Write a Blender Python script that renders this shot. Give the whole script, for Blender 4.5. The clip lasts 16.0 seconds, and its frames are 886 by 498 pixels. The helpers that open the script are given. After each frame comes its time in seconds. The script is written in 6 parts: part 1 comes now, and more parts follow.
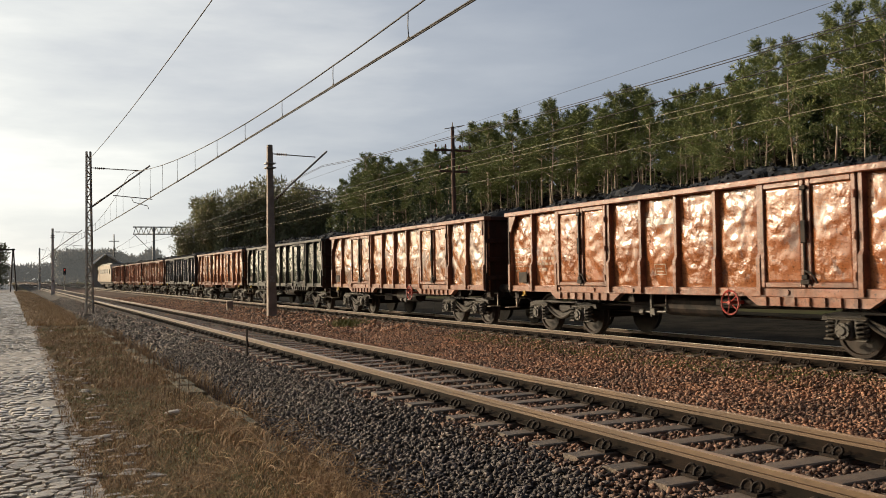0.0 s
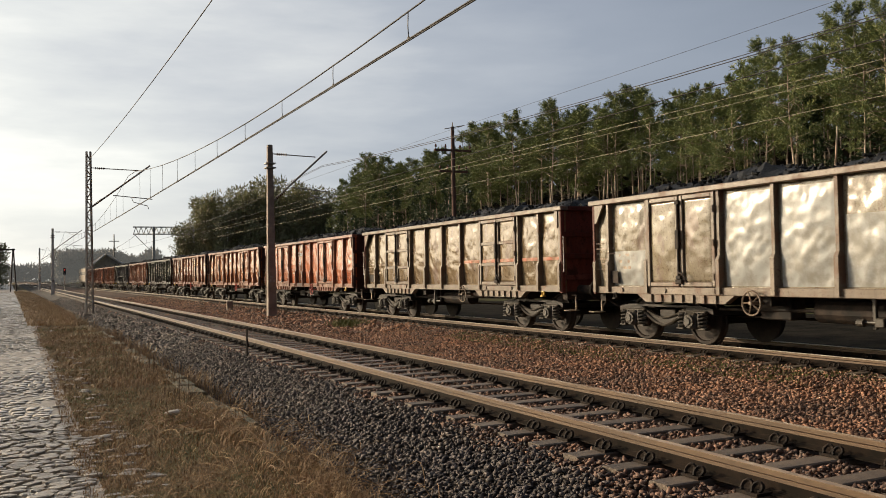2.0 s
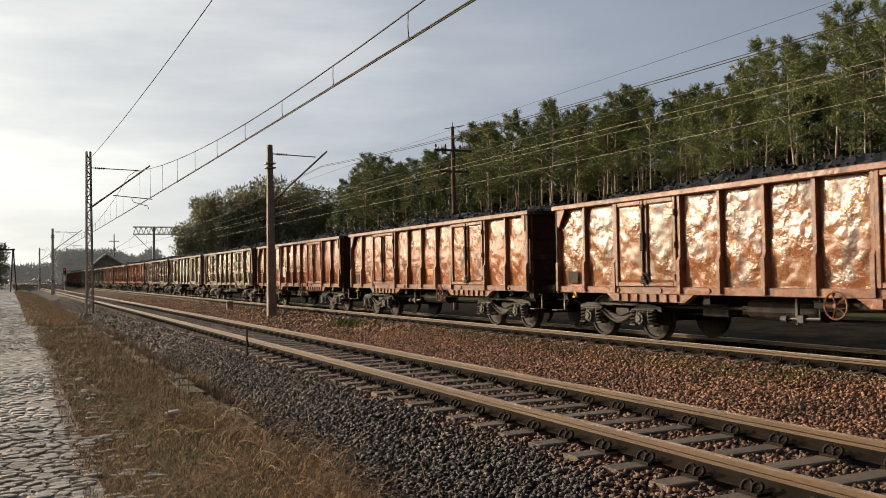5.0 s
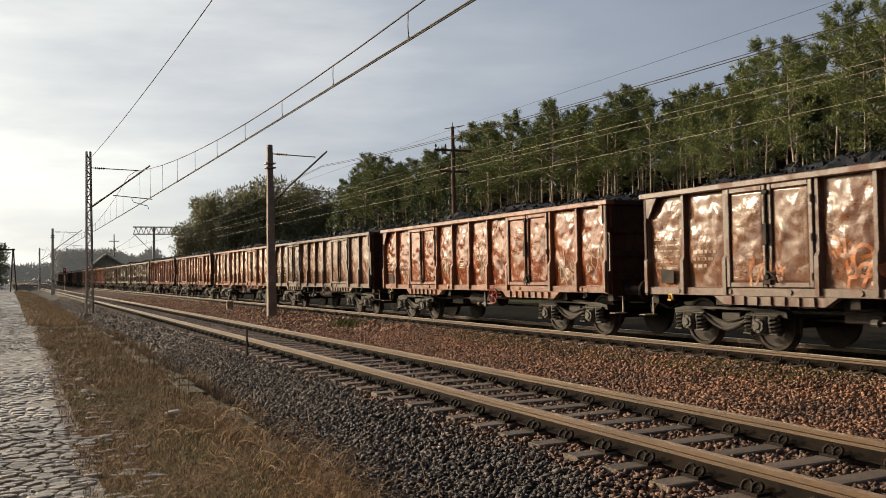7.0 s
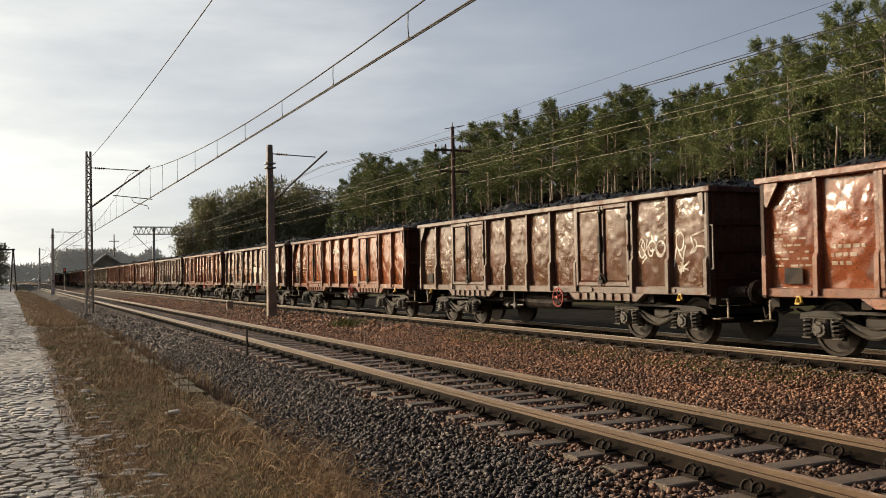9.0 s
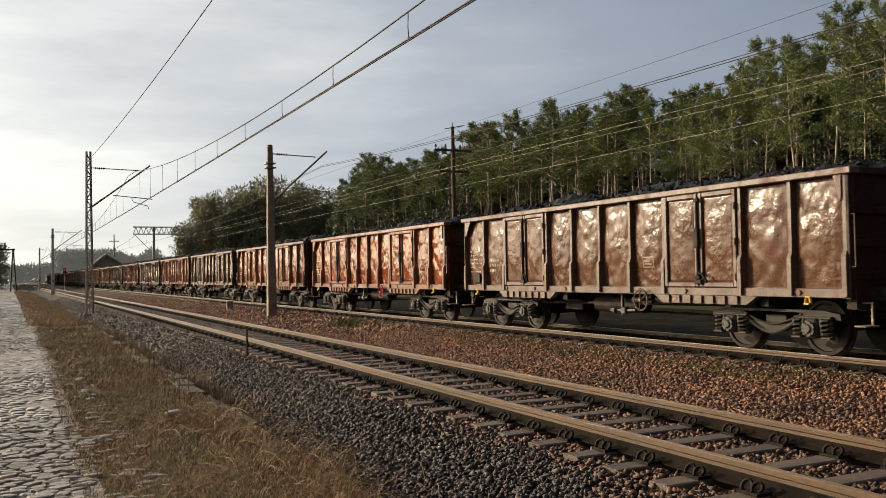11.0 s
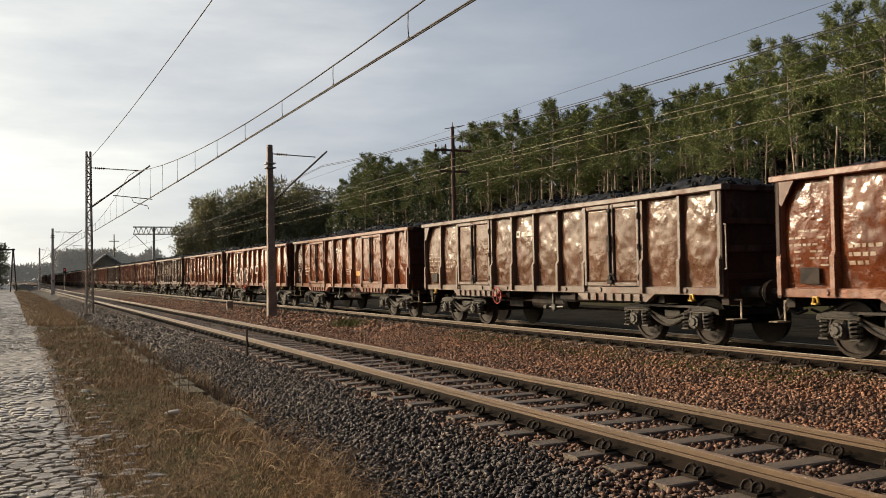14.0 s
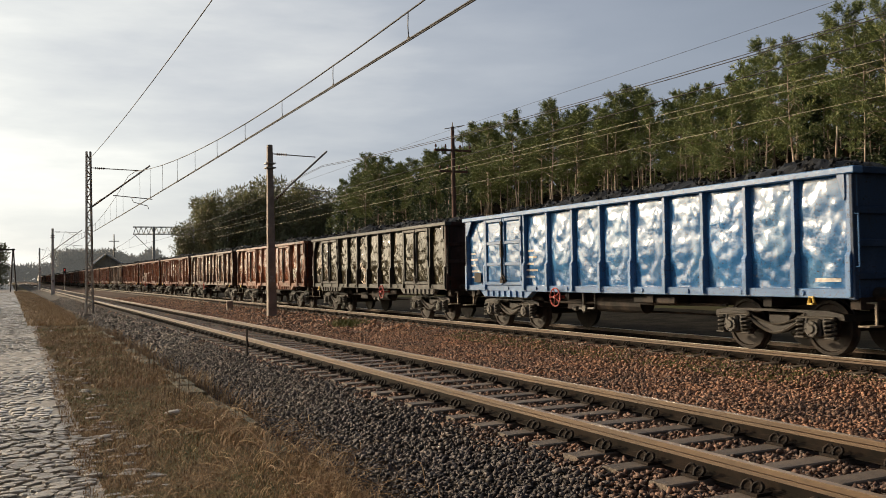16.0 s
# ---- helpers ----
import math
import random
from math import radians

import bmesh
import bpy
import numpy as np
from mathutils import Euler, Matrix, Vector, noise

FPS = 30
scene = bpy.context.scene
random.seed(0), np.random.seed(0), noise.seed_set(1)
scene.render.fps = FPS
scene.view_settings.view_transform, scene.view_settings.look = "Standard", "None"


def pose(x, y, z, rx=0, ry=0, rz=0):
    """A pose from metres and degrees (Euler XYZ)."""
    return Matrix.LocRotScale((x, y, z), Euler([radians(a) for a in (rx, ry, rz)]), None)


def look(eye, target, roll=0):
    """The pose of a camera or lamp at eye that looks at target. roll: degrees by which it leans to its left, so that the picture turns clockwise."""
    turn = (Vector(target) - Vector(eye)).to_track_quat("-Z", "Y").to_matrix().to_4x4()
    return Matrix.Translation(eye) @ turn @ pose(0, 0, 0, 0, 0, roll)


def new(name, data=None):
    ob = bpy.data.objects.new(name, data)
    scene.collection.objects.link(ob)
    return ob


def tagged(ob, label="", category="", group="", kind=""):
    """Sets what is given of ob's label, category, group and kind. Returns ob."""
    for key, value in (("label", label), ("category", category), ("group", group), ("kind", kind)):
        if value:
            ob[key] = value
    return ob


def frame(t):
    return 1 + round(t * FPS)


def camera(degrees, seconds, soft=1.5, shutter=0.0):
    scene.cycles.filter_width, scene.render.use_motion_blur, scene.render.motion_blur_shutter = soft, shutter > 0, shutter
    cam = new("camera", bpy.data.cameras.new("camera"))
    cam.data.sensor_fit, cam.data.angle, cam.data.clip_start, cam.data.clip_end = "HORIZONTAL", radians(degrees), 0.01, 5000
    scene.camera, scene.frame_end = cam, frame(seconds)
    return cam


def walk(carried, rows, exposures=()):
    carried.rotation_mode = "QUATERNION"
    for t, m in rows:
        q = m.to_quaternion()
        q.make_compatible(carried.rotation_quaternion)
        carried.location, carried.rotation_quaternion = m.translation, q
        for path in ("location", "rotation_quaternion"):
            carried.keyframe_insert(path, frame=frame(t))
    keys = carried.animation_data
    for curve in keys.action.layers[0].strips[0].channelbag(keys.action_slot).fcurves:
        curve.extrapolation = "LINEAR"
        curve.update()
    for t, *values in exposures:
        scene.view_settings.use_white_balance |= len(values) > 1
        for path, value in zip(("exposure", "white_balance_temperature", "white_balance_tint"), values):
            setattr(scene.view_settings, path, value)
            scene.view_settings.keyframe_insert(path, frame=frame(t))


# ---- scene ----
# ---- camera ----
cam = camera(53.158, 16.0, soft=0.85, shutter=0.03)
EYE = Vector((0, 0, 1.447))
YAW, PITCH = radians(25.342), radians(1.524)
AHEAD = Vector((math.sin(YAW) * math.cos(PITCH), math.cos(YAW) * math.cos(PITCH), math.sin(PITCH)))
STAND = look(EYE, EYE + AHEAD, -1.061)
walk(cam, [(0, STAND), (16, STAND)], exposures=[(0, 0.06), (16, 0.06)])

# ---- world and sun ----
SUN_AZ, SUN_EL = radians(-40), radians(17)  # azimuth from +Y towards +X
SUN = Vector((math.sin(SUN_AZ) * math.cos(SUN_EL), math.cos(SUN_AZ) * math.cos(SUN_EL), math.sin(SUN_EL)))


def build_world():
    w = bpy.data.worlds.new("sky")
    scene.world = w
    w.use_nodes = True
    nt = w.node_tree
    nt.nodes.clear()
    n, l = nt.nodes.new, nt.links.new
    out, bg = n("ShaderNodeOutputWorld"), n("ShaderNodeBackground")
    sky = n("ShaderNodeTexSky")
    sky.sky_type, sky.sun_disc = "NISHITA", False
    sky.sun_elevation, sky.sun_rotation = SUN_EL, SUN_AZ
    co = n("ShaderNodeTexCoord")
    # cloud deck: bright round the veiled sun, slate blue away from it
    dot = n("ShaderNodeVectorMath"); dot.operation = "DOT_PRODUCT"
    dot.inputs[1].default_value = Vector((math.sin(radians(-34)), math.cos(radians(-34)), -0.10)).normalized()
    flat = n("ShaderNodeMapping"); flat.inputs["Scale"].default_value = (1, 1, 0.55)
    unit = n("ShaderNodeVectorMath"); unit.operation = "NORMALIZE"
    l(co.outputs["Generated"], flat.inputs["Vector"]); l(flat.outputs[0], unit.inputs[0]); l(unit.outputs[0], dot.inputs[0])
    stretch = n("ShaderNodeMapping"); stretch.inputs["Scale"].default_value = (1.2, 1.2, 5.5)
    l(co.outputs["Generated"], stretch.inputs["Vector"])
    cl = n("ShaderNodeTexNoise"); cl.inputs["Scale"].default_value = 2.3
    cl.inputs["Detail"].default_value = 6; cl.inputs["Roughness"].default_value = 0.55
    l(stretch.outputs[0], cl.inputs["Vector"])
    add = n("ShaderNodeMath"); add.operation = "MULTIPLY_ADD"
    add.inputs[1].default_value = 0.50
    l(cl.outputs[0], add.inputs[0]); l(dot.outputs["Value"], add.inputs[2])
    ramp = n("ShaderNodeValToRGB")
    e = ramp.color_ramp.elements
    e[0].position, e[0].color = 0.0, (0.055, 0.066, 0.088, 1)
    e[1].position, e[1].color = 1.0, (3.5, 3.0, 2.25, 1)
    for pos, col in ((0.2, (0.25, 0.285, 0.35, 1)), (0.36, (0.30, 0.34, 0.41, 1)), (0.52, (0.35, 0.39, 0.46, 1)), (0.64, (0.47, 0.505, 0.56, 1)), (0.74, (0.66, 0.68, 0.70, 1)), (0.83, (0.86, 0.87, 0.84, 1)), (0.91, (1.15, 1.13, 1.05, 1))):
        q = ramp.color_ramp.elements.new(pos); q.color = col
    half = n("ShaderNodeMath"); half.operation = "MULTIPLY"; half.inputs[1].default_value = 0.82
    l(add.outputs[0], half.inputs[0]); l(half.outputs[0], ramp.inputs[0])
    dim = n("ShaderNodeMix"); dim.data_type = "RGBA"; dim.inputs[0].default_value = 0.9
    scl = n("ShaderNodeVectorMath"); scl.operation = "SCALE"; scl.inputs[3].default_value = 0.1
    l(sky.outputs[0], scl.inputs[0])
    l(scl.outputs[0], dim.inputs[6]); l(ramp.outputs[0], dim.inputs[7])
    # broad glow of the veiled low sun
    near = n("ShaderNodeVectorMath"); near.operation = "DOT_PRODUCT"
    near.inputs[1].default_value = SUN
    l(co.outputs["Generated"], near.inputs[0])
    fade = n("ShaderNodeMapRange"); fade.inputs[1].default_value, fade.inputs[2].default_value = 0.80, 1.0
    l(near.outputs["Value"], fade.inputs[0])
    power = n("ShaderNodeMath"); power.operation = "POWER"; power.inputs[1].default_value = 1.7
    l(fade.outputs[0], power.inputs[0])
    warm = n("ShaderNodeVectorMath"); warm.operation = "SCALE"; warm.inputs[0].default_value = (3.9, 3.15, 2.1)
    l(power.outputs[0], warm.inputs[3])
    both = n("ShaderNodeVectorMath"); both.operation = "ADD"
    l(dim.outputs[2], both.inputs[0]); l(warm.outputs[0], both.inputs[1])
    l(both.outputs[0], bg.inputs[0])
    bg.inputs[1].default_value = 1.0
    l(bg.outputs[0], out.inputs[0])


build_world()
sun = new("sun", bpy.data.lights.new("sun", "SUN"))
sun.data.energy, sun.data.angle, sun.data.color = 4.2, radians(4.0), (1.0, 0.80, 0.56)
sun.matrix_world = look(SUN * 300, (0, 0, 0))

# ---- plan ----
N_X, F_X = 5.60, 12.68        # centres of the two tracks at the camera
F_Z = -0.03                   # rail tops: 0 and F_Z
RAIL = 0.7525                 # rail from the track's centre


def off(y):
    """The gentle bend of the line."""
    return -0.0125 * y * (1 - math.exp(-y / 60)) if y > 0 else 0.0


def heading(y):
    return math.degrees(-math.atan((off(y + 0.5) - off(y - 0.5))))


# ---- materials ----
def mat(name, base, rough=0.6, metal=0.0, vary=None, scale=3.0, amount=0.5, grain=0.0, grain_scale=60.0, bump=0.0, bump_scale=40.0, spec=0.5, island=0.0, obj=0.0, coords="Object", stretch=(1, 1, 1)):
    """A procedural surface: base mixed with vary by large noise, darkened by fine grain, with relief."""
    m = bpy.data.materials.new(name)
    m.use_nodes = True
    nt = m.node_tree
    n, l = nt.nodes.new, nt.links.new
    b = nt.nodes["Principled BSDF"]
    b.inputs["Roughness"].default_value, b.inputs["Metallic"].default_value = rough, metal
    b.inputs["Specular IOR Level"].default_value = spec
    co = n("ShaderNodeTexCoord")
    mp = n("ShaderNodeMapping"); mp.inputs["Scale"].default_value = stretch
    l(co.outputs[coords], mp.inputs[0])
    vec = mp.outputs[0]
    col = n("ShaderNodeRGB"); col.outputs[0].default_value = (*base, 1)
    cur = col.outputs[0]

    def mixin(c, fac_socket):
        mx = n("ShaderNodeMix"); mx.data_type = "RGBA"
        l(fac_socket, mx.inputs[0]); l(cur, mx.inputs[6])
        mx.inputs[7].default_value = (*c, 1)
        return mx.outputs[2]
    if vary:
        t = n("ShaderNodeTexNoise"); t.inputs["Scale"].default_value = scale; t.inputs["Detail"].default_value = 7; t.inputs["Roughness"].default_value = 0.62
        l(vec, t.inputs["Vector"])
        r = n("ShaderNodeMapRange"); r.inputs[1].default_value, r.inputs[2].default_value = 0.65 - amount * 0.5, 0.8 - amount * 0.4
        l(t.outputs[0], r.inputs[0])
        cur = mixin(vary, r.outputs[0])
    if grain:
        t = n("ShaderNodeTexNoise"); t.inputs["Scale"].default_value = grain_scale; t.inputs["Detail"].default_value = 4
        l(vec, t.inputs["Vector"])
        r = n("ShaderNodeMapRange"); r.inputs[1].default_value, r.inputs[2].default_value, r.inputs[4].default_value = 0.4, 0.75, grain
        l(t.outputs[0], r.inputs[0])
        cur = mixin(tuple(c * 0.35 for c in base), r.outputs[0])
    if island or obj:
        src = n("ShaderNodeNewGeometry").outputs["Random Per Island"] if island else n("ShaderNodeObjectInfo").outputs["Random"]
        hs = n("ShaderNodeHueSaturation")
        r = n("ShaderNodeMapRange"); r.inputs[3].default_value, r.inputs[4].default_value = 1 - (island or obj), 1 + (island or obj)
        l(src, r.inputs[0]); l(r.outputs[0], hs.inputs["Value"]); l(cur, hs.inputs["Color"])
        cur = hs.outputs[0]
    l(cur, b.inputs["Base Color"])
    if bump:
        t = n("ShaderNodeTexNoise"); t.inputs["Scale"].default_value = bump_scale; t.inputs["Detail"].default_value = 5
        l(vec, t.inputs["Vector"])
        bp = n("ShaderNodeBump"); bp.inputs["Strength"].default_value = bump; bp.inputs["Distance"].default_value = 0.02
        l(t.outputs[0], bp.inputs["Height"]); l(bp.outputs[0], b.inputs["Normal"])
    return m


def paint(name, base, rust=(0.10, 0.03, 0.012), amount=0.45, dirt=0.4, rough=0.17, second=None, wrinkle=0.3, spec=0.6, worn=None):
    """Weathered wagon paint: rust patches, grime running down, wet gloss; each sheet varies."""
    m = bpy.data.materials.new(name)
    m.use_nodes = True
    nt = m.node_tree
    n, l = nt.nodes.new, nt.links.new
    b = nt.nodes["Principled BSDF"]
    b.inputs["Specular IOR Level"].default_value = spec
    co, oi = n("ShaderNodeTexCoord"), n("ShaderNodeObjectInfo")
    add = n("ShaderNodeVectorMath"); add.operation = "MULTIPLY_ADD"
    add.inputs[1].default_value = (37, 61, 23)
    l(oi.outputs["Random"], add.inputs[0]); l(co.outputs["Object"], add.inputs[2])

    def noise_fac(scale, stretch, lo, hi, detail=7, rg=0.6):
        mp = n("ShaderNodeMapping"); mp.inputs["Scale"].default_value = stretch
        l(add.outputs[0], mp.inputs[0])
        t = n("ShaderNodeTexNoise"); t.inputs["Scale"].default_value = scale; t.inputs["Detail"].default_value = detail; t.inputs["Roughness"].default_value = rg
        l(mp.outputs[0], t.inputs["Vector"])
        r = n("ShaderNodeMapRange"); r.inputs[1].default_value, r.inputs[2].default_value = lo, hi
        l(t.outputs[0], r.inputs[0])
        return r.outputs[0]

    def mixed(a, c, fac):
        mx = n("ShaderNodeMix"); mx.data_type = "RGBA"
        l(fac, mx.inputs[0]); l(a, mx.inputs[6]); mx.inputs[7].default_value = (*c, 1)
        return mx.outputs[2]
    col = n("ShaderNodeRGB"); col.outputs[0].default_value = (*base, 1)
    hs = n("ShaderNodeHueSaturation")
    r = n("ShaderNodeMapRange"); r.inputs[3].default_value, r.inputs[4].default_value = 0.86, 1.14
    l(oi.outputs["Random"], r.inputs[0]); l(r.outputs[0], hs.inputs["Value"]); l(col.outputs[0], hs.inputs["Color"])
    cur = hs.outputs[0]
    cur = mixed(cur, second or tuple(min(1, c * 1.5 + 0.03) for c in base), noise_fac(1.1, (1, 1, 0.6), 0.5, 0.7))
    rf = noise_fac(2.4, (1, 1, 0.7), 0.72 - amount * 0.4, 0.80 - amount * 0.36)
    cur = mixed(cur, rust, rf)
    cur = mixed(cur, (0.02, 0.017, 0.014), noise_fac(5.0, (1, 1.6, 0.16), 0.78 - dirt * 0.4, 1.05 - dirt * 0.3))
    cur = mixed(cur, tuple(c * 0.45 for c in rust), noise_fac(26, (1, 1, 1), 0.56, 0.7, 3))
    l(cur, b.inputs["Base Color"])
    rr = n("ShaderNodeMapRange"); rr.inputs[3].default_value, rr.inputs[4].default_value = rough, rough + 0.2 if worn is None else worn
    l(rf, rr.inputs[0]); l(rr.outputs[0], b.inputs["Roughness"])
    t = n("ShaderNodeTexNoise"); t.inputs["Scale"].default_value = 9.0; t.inputs["Detail"].default_value = 3.0
    l(add.outputs[0], t.inputs["Vector"])
    where = n("ShaderNodeMath"); where.operation = "MULTIPLY"
    l(t.outputs[0], where.inputs[0]); l(noise_fac(1.3, (1, 1, 1), 0.38, 0.62, 2), where.inputs[1])
    bp = n("ShaderNodeBump"); bp.inputs["Strength"].default_value = wrinkle; bp.inputs["Distance"].default_value = 0.05
    l(where.outputs[0], bp.inputs["Height"]); l(bp.outputs[0], b.inputs["Normal"])
    return m


def glow(name, col, strength):
    m = mat(name, col, 0.4)
    b = m.node_tree.nodes["Principled BSDF"]
    b.inputs["Emission Color"].default_value, b.inputs["Emission Strength"].default_value = (*col, 1), strength
    return m


RUSTY_BALLAST = mat("rusty_ballast", (0.085, 0.048, 0.034), 0.85, vary=(0.085, 0.06, 0.05), scale=0.7, grain=0.8, grain_scale=22, bump=1.0, bump_scale=26, spec=0.1)
DARK_BALLAST = mat("dark_ballast", (0.035, 0.031, 0.03), 0.8, vary=(0.06, 0.05, 0.042), scale=0.8, grain=0.8, grain_scale=22, bump=1.0, bump_scale=26, spec=0.1)
VERGE = mat("verge_soil", (0.13, 0.084, 0.044), 0.95, vary=(0.062, 0.062, 0.022), scale=1.6, grain=0.8, grain_scale=30, bump=1.0, bump_scale=30, spec=0.1)
ROAD_BED = mat("road_bed", (0.29, 0.235, 0.175), 0.5, vary=(0.16, 0.13, 0.095), scale=1.2, grain=0.6, bump=0.6, bump_scale=20)
FOREST_FLOOR = mat("forest_floor", (0.06, 0.05, 0.025), 0.95, vary=(0.05, 0.06, 0.02), scale=0.25, grain=0.5, grain_scale=6, bump=0.6, bump_scale=5, spec=0.1)
RAIL_SIDE = mat("rusty_rail_steel", (0.082, 0.046, 0.020), 0.55, 0.0, vary=(0.12, 0.068, 0.030), scale=4, grain=0.35, stretch=(1, 0.25, 1))
# Grease, plus shade below the rail head painted into the near-black colour.
RAIL_FOOT = mat("shaded_greasy_rail_foot", (0.009, 0.007, 0.005), 0.85, vary=(0.02, 0.013, 0.009), scale=5, grain=0.4, spec=0.1)
RAIL_TOP = mat("worn_rail_head", (0.30, 0.205, 0.12), 0.34, 0.3, vary=(0.20, 0.13, 0.075), scale=3, stretch=(4, 0.5, 4))
# The train's shade is put into the near-black colour of this strip.
SHADED_CESS = mat("shaded_cess", (0.010, 0.009, 0.008), 0.95, vary=(0.03, 0.026, 0.02), scale=1.0, grain=0.5, bump=0.6, spec=0.05)
# Sky sheen of the polished head is put into this pale, mostly diffuse colour.
RAIL_BRIGHT = mat("polished_rail_head", (0.88, 0.83, 0.74), 0.35, 0.2, vary=(0.76, 0.69, 0.58), scale=3, stretch=(4, 0.5, 4))
SLEEPER = mat("wet_concrete", (0.135, 0.098, 0.068), 0.65, vary=(0.085, 0.064, 0.048), scale=4, grain=0.5, bump=0.4, obj=0.2)
CLIP = mat("dark_clip_steel", (0.010, 0.008, 0.007), 0.75, 0.0, spec=0.12, vary=(0.03, 0.02, 0.014), scale=20)
CONCRETE = mat("mast_concrete", (0.33, 0.27, 0.22), 0.8, vary=(0.23, 0.18, 0.15), scale=2.5, grain=0.5, bump=0.3)
# Distance haze on the far gantry is put into this paler zinc.
GALV_HAZED = mat("haze_paled_zinc", (0.62, 0.60, 0.57), 0.6, vary=(0.48, 0.46, 0.43), scale=4)
# Distance haze on the far masts is put into this paler concrete.
CONCRETE_HAZED = mat("haze_paled_concrete", (0.78, 0.73, 0.67), 0.8, vary=(0.62, 0.58, 0.53), scale=2.5, grain=0.3)
GALV = mat("galvanised_steel", (0.36, 0.34, 0.31), 0.55, 0.2, vary=(0.22, 0.18, 0.15), scale=5)
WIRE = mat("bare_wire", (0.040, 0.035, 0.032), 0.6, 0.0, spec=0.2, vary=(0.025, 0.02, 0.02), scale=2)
# Sunlit copy of the wire: its lit look is put into the colour.
WIRE_LIT = mat("sunlit_wire", (0.16, 0.14, 0.10), 0.5, 0.5)


# ---- mesh helpers ----
def box(bm, x0, x1, y0, y1, z0, z1, bevel=0.0):
    made = bmesh.ops.create_cube(bm, size=1.0, matrix=Matrix.Translation(((x0 + x1) / 2, (y0 + y1) / 2, (z0 + z1) / 2)) @ Matrix.Diagonal((x1 - x0, y1 - y0, z1 - z0, 1)))
    if bevel:
        edges = list({e for v in made["verts"] for e in v.link_edges})
        bmesh.ops.bevel(bm, geom=edges, offset=bevel, segments=1, affect="EDGES")


def rod(bm, a, b, r0, r1=None, seg=8):
    a, b = Vector(a), Vector(b)
    d = b - a
    m = Matrix.Translation((a + b) / 2) @ d.to_track_quat("Z", "Y").to_matrix().to_4x4()
    bmesh.ops.create_cone(bm, cap_ends=True, segments=seg, radius1=r0, radius2=r0 if r1 is None else r1, depth=d.length, matrix=m)


def tube(bm, pts, r, seg=6):
    """One bent bar of round section through the points."""
    pts = [Vector(p) for p in pts]
    rings, side = [], None
    for i, p in enumerate(pts):
        t = (pts[min(len(pts) - 1, i + 1)] - pts[max(0, i - 1)]).normalized()
        if side is None:
            side = t.orthogonal().normalized()
        side = (side - t * side.dot(t)).normalized()
        up = t.cross(side)
        rings.append([bm.verts.new(p + (side * math.cos(math.tau * k / seg) + up * math.sin(math.tau * k / seg)) * r) for k in range(seg)])
    for a, b in zip(rings, rings[1:]):
        for k in range(seg):
            bm.faces.new((a[k], a[(k + 1) % seg], b[(k + 1) % seg], b[k]))
    bm.faces.new(rings[0][::-1]); bm.faces.new(rings[-1])


def prism(bm, outline, x0, x1):
    """Extrudes an outline of (y, z) points from x0 to x1."""
    a = [bm.verts.new((x0, y, z)) for y, z in outline]
    b = [bm.verts.new((x1, y, z)) for y, z in outline]
    bm.faces.new(a); bm.faces.new(b[::-1])
    for i in range(len(a)):
        j = (i + 1) % len(a)
        bm.faces.new((a[j], a[i], b[i], b[j]))


def lathe(bm, profile, seg, axis="X"):
    """Turns (position on axis, radius) pairs about the axis."""
    rings = []
    for s, r in profile:
        ring = []
        for i in range(seg):
            c, q = r * math.cos(math.tau * i / seg), r * math.sin(math.tau * i / seg)
            ring.append(bm.verts.new((s, c, q) if axis == "X" else (c, s, q) if axis == "Y" else (c, q, s)))
        rings.append(ring)
    for a, b in zip(rings, rings[1:]):
        for i in range(seg):
            j = (i + 1) % seg
            bm.faces.new((a[i], a[j], b[j], b[i]))
    bm.faces.new(rings[0][::-1]); bm.faces.new(rings[-1])


def mesh_of(name, bm, material, smooth=False):
    bmesh.ops.recalc_face_normals(bm, faces=bm.faces)
    me = bpy.data.meshes.new(name)
    bm.to_mesh(me); bm.free()
    me.materials.append(material)
    if smooth:
        me.polygons.foreach_set("use_smooth", [True] * len(me.polygons))
    return me


def part(name, bm, material, parent=None, label="", smooth=False, at=None):
    ob = new(name, bm if isinstance(bm, bpy.types.Mesh) else mesh_of(name, bm, material, smooth))
    if isinstance(bm, bpy.types.Mesh) and material and bm.materials[0] != material:
        ob.material_slots[0].link = "OBJECT"
        ob.material_slots[0].material = material
    if parent:
        ob.parent = parent
    if at is not None:
        ob.matrix_basis = at
    return tagged(ob, label)


def soup(name, verts, faces, material, smooth=False):
    """A mesh from numpy arrays of corners and triangles."""
    me = bpy.data.meshes.new(name)
    me.vertices.add(len(verts)); me.vertices.foreach_set("co", np.asarray(verts, np.float32).ravel())
    k = faces.shape[1]
    me.loops.add(faces.size); me.loops.foreach_set("vertex_index", faces.astype(np.int32).ravel())
    me.polygons.add(len(faces)); me.polygons.foreach_set("loop_start", np.arange(len(faces), dtype=np.int32) * k)
    me.update(calc_edges=True); me.validate()
    me.materials.append(material)
    if smooth:
        me.polygons.foreach_set("use_smooth", [True] * len(me.polygons))
    return me


OFF = np.vectorize(off)
rng = np.random.default_rng(7)

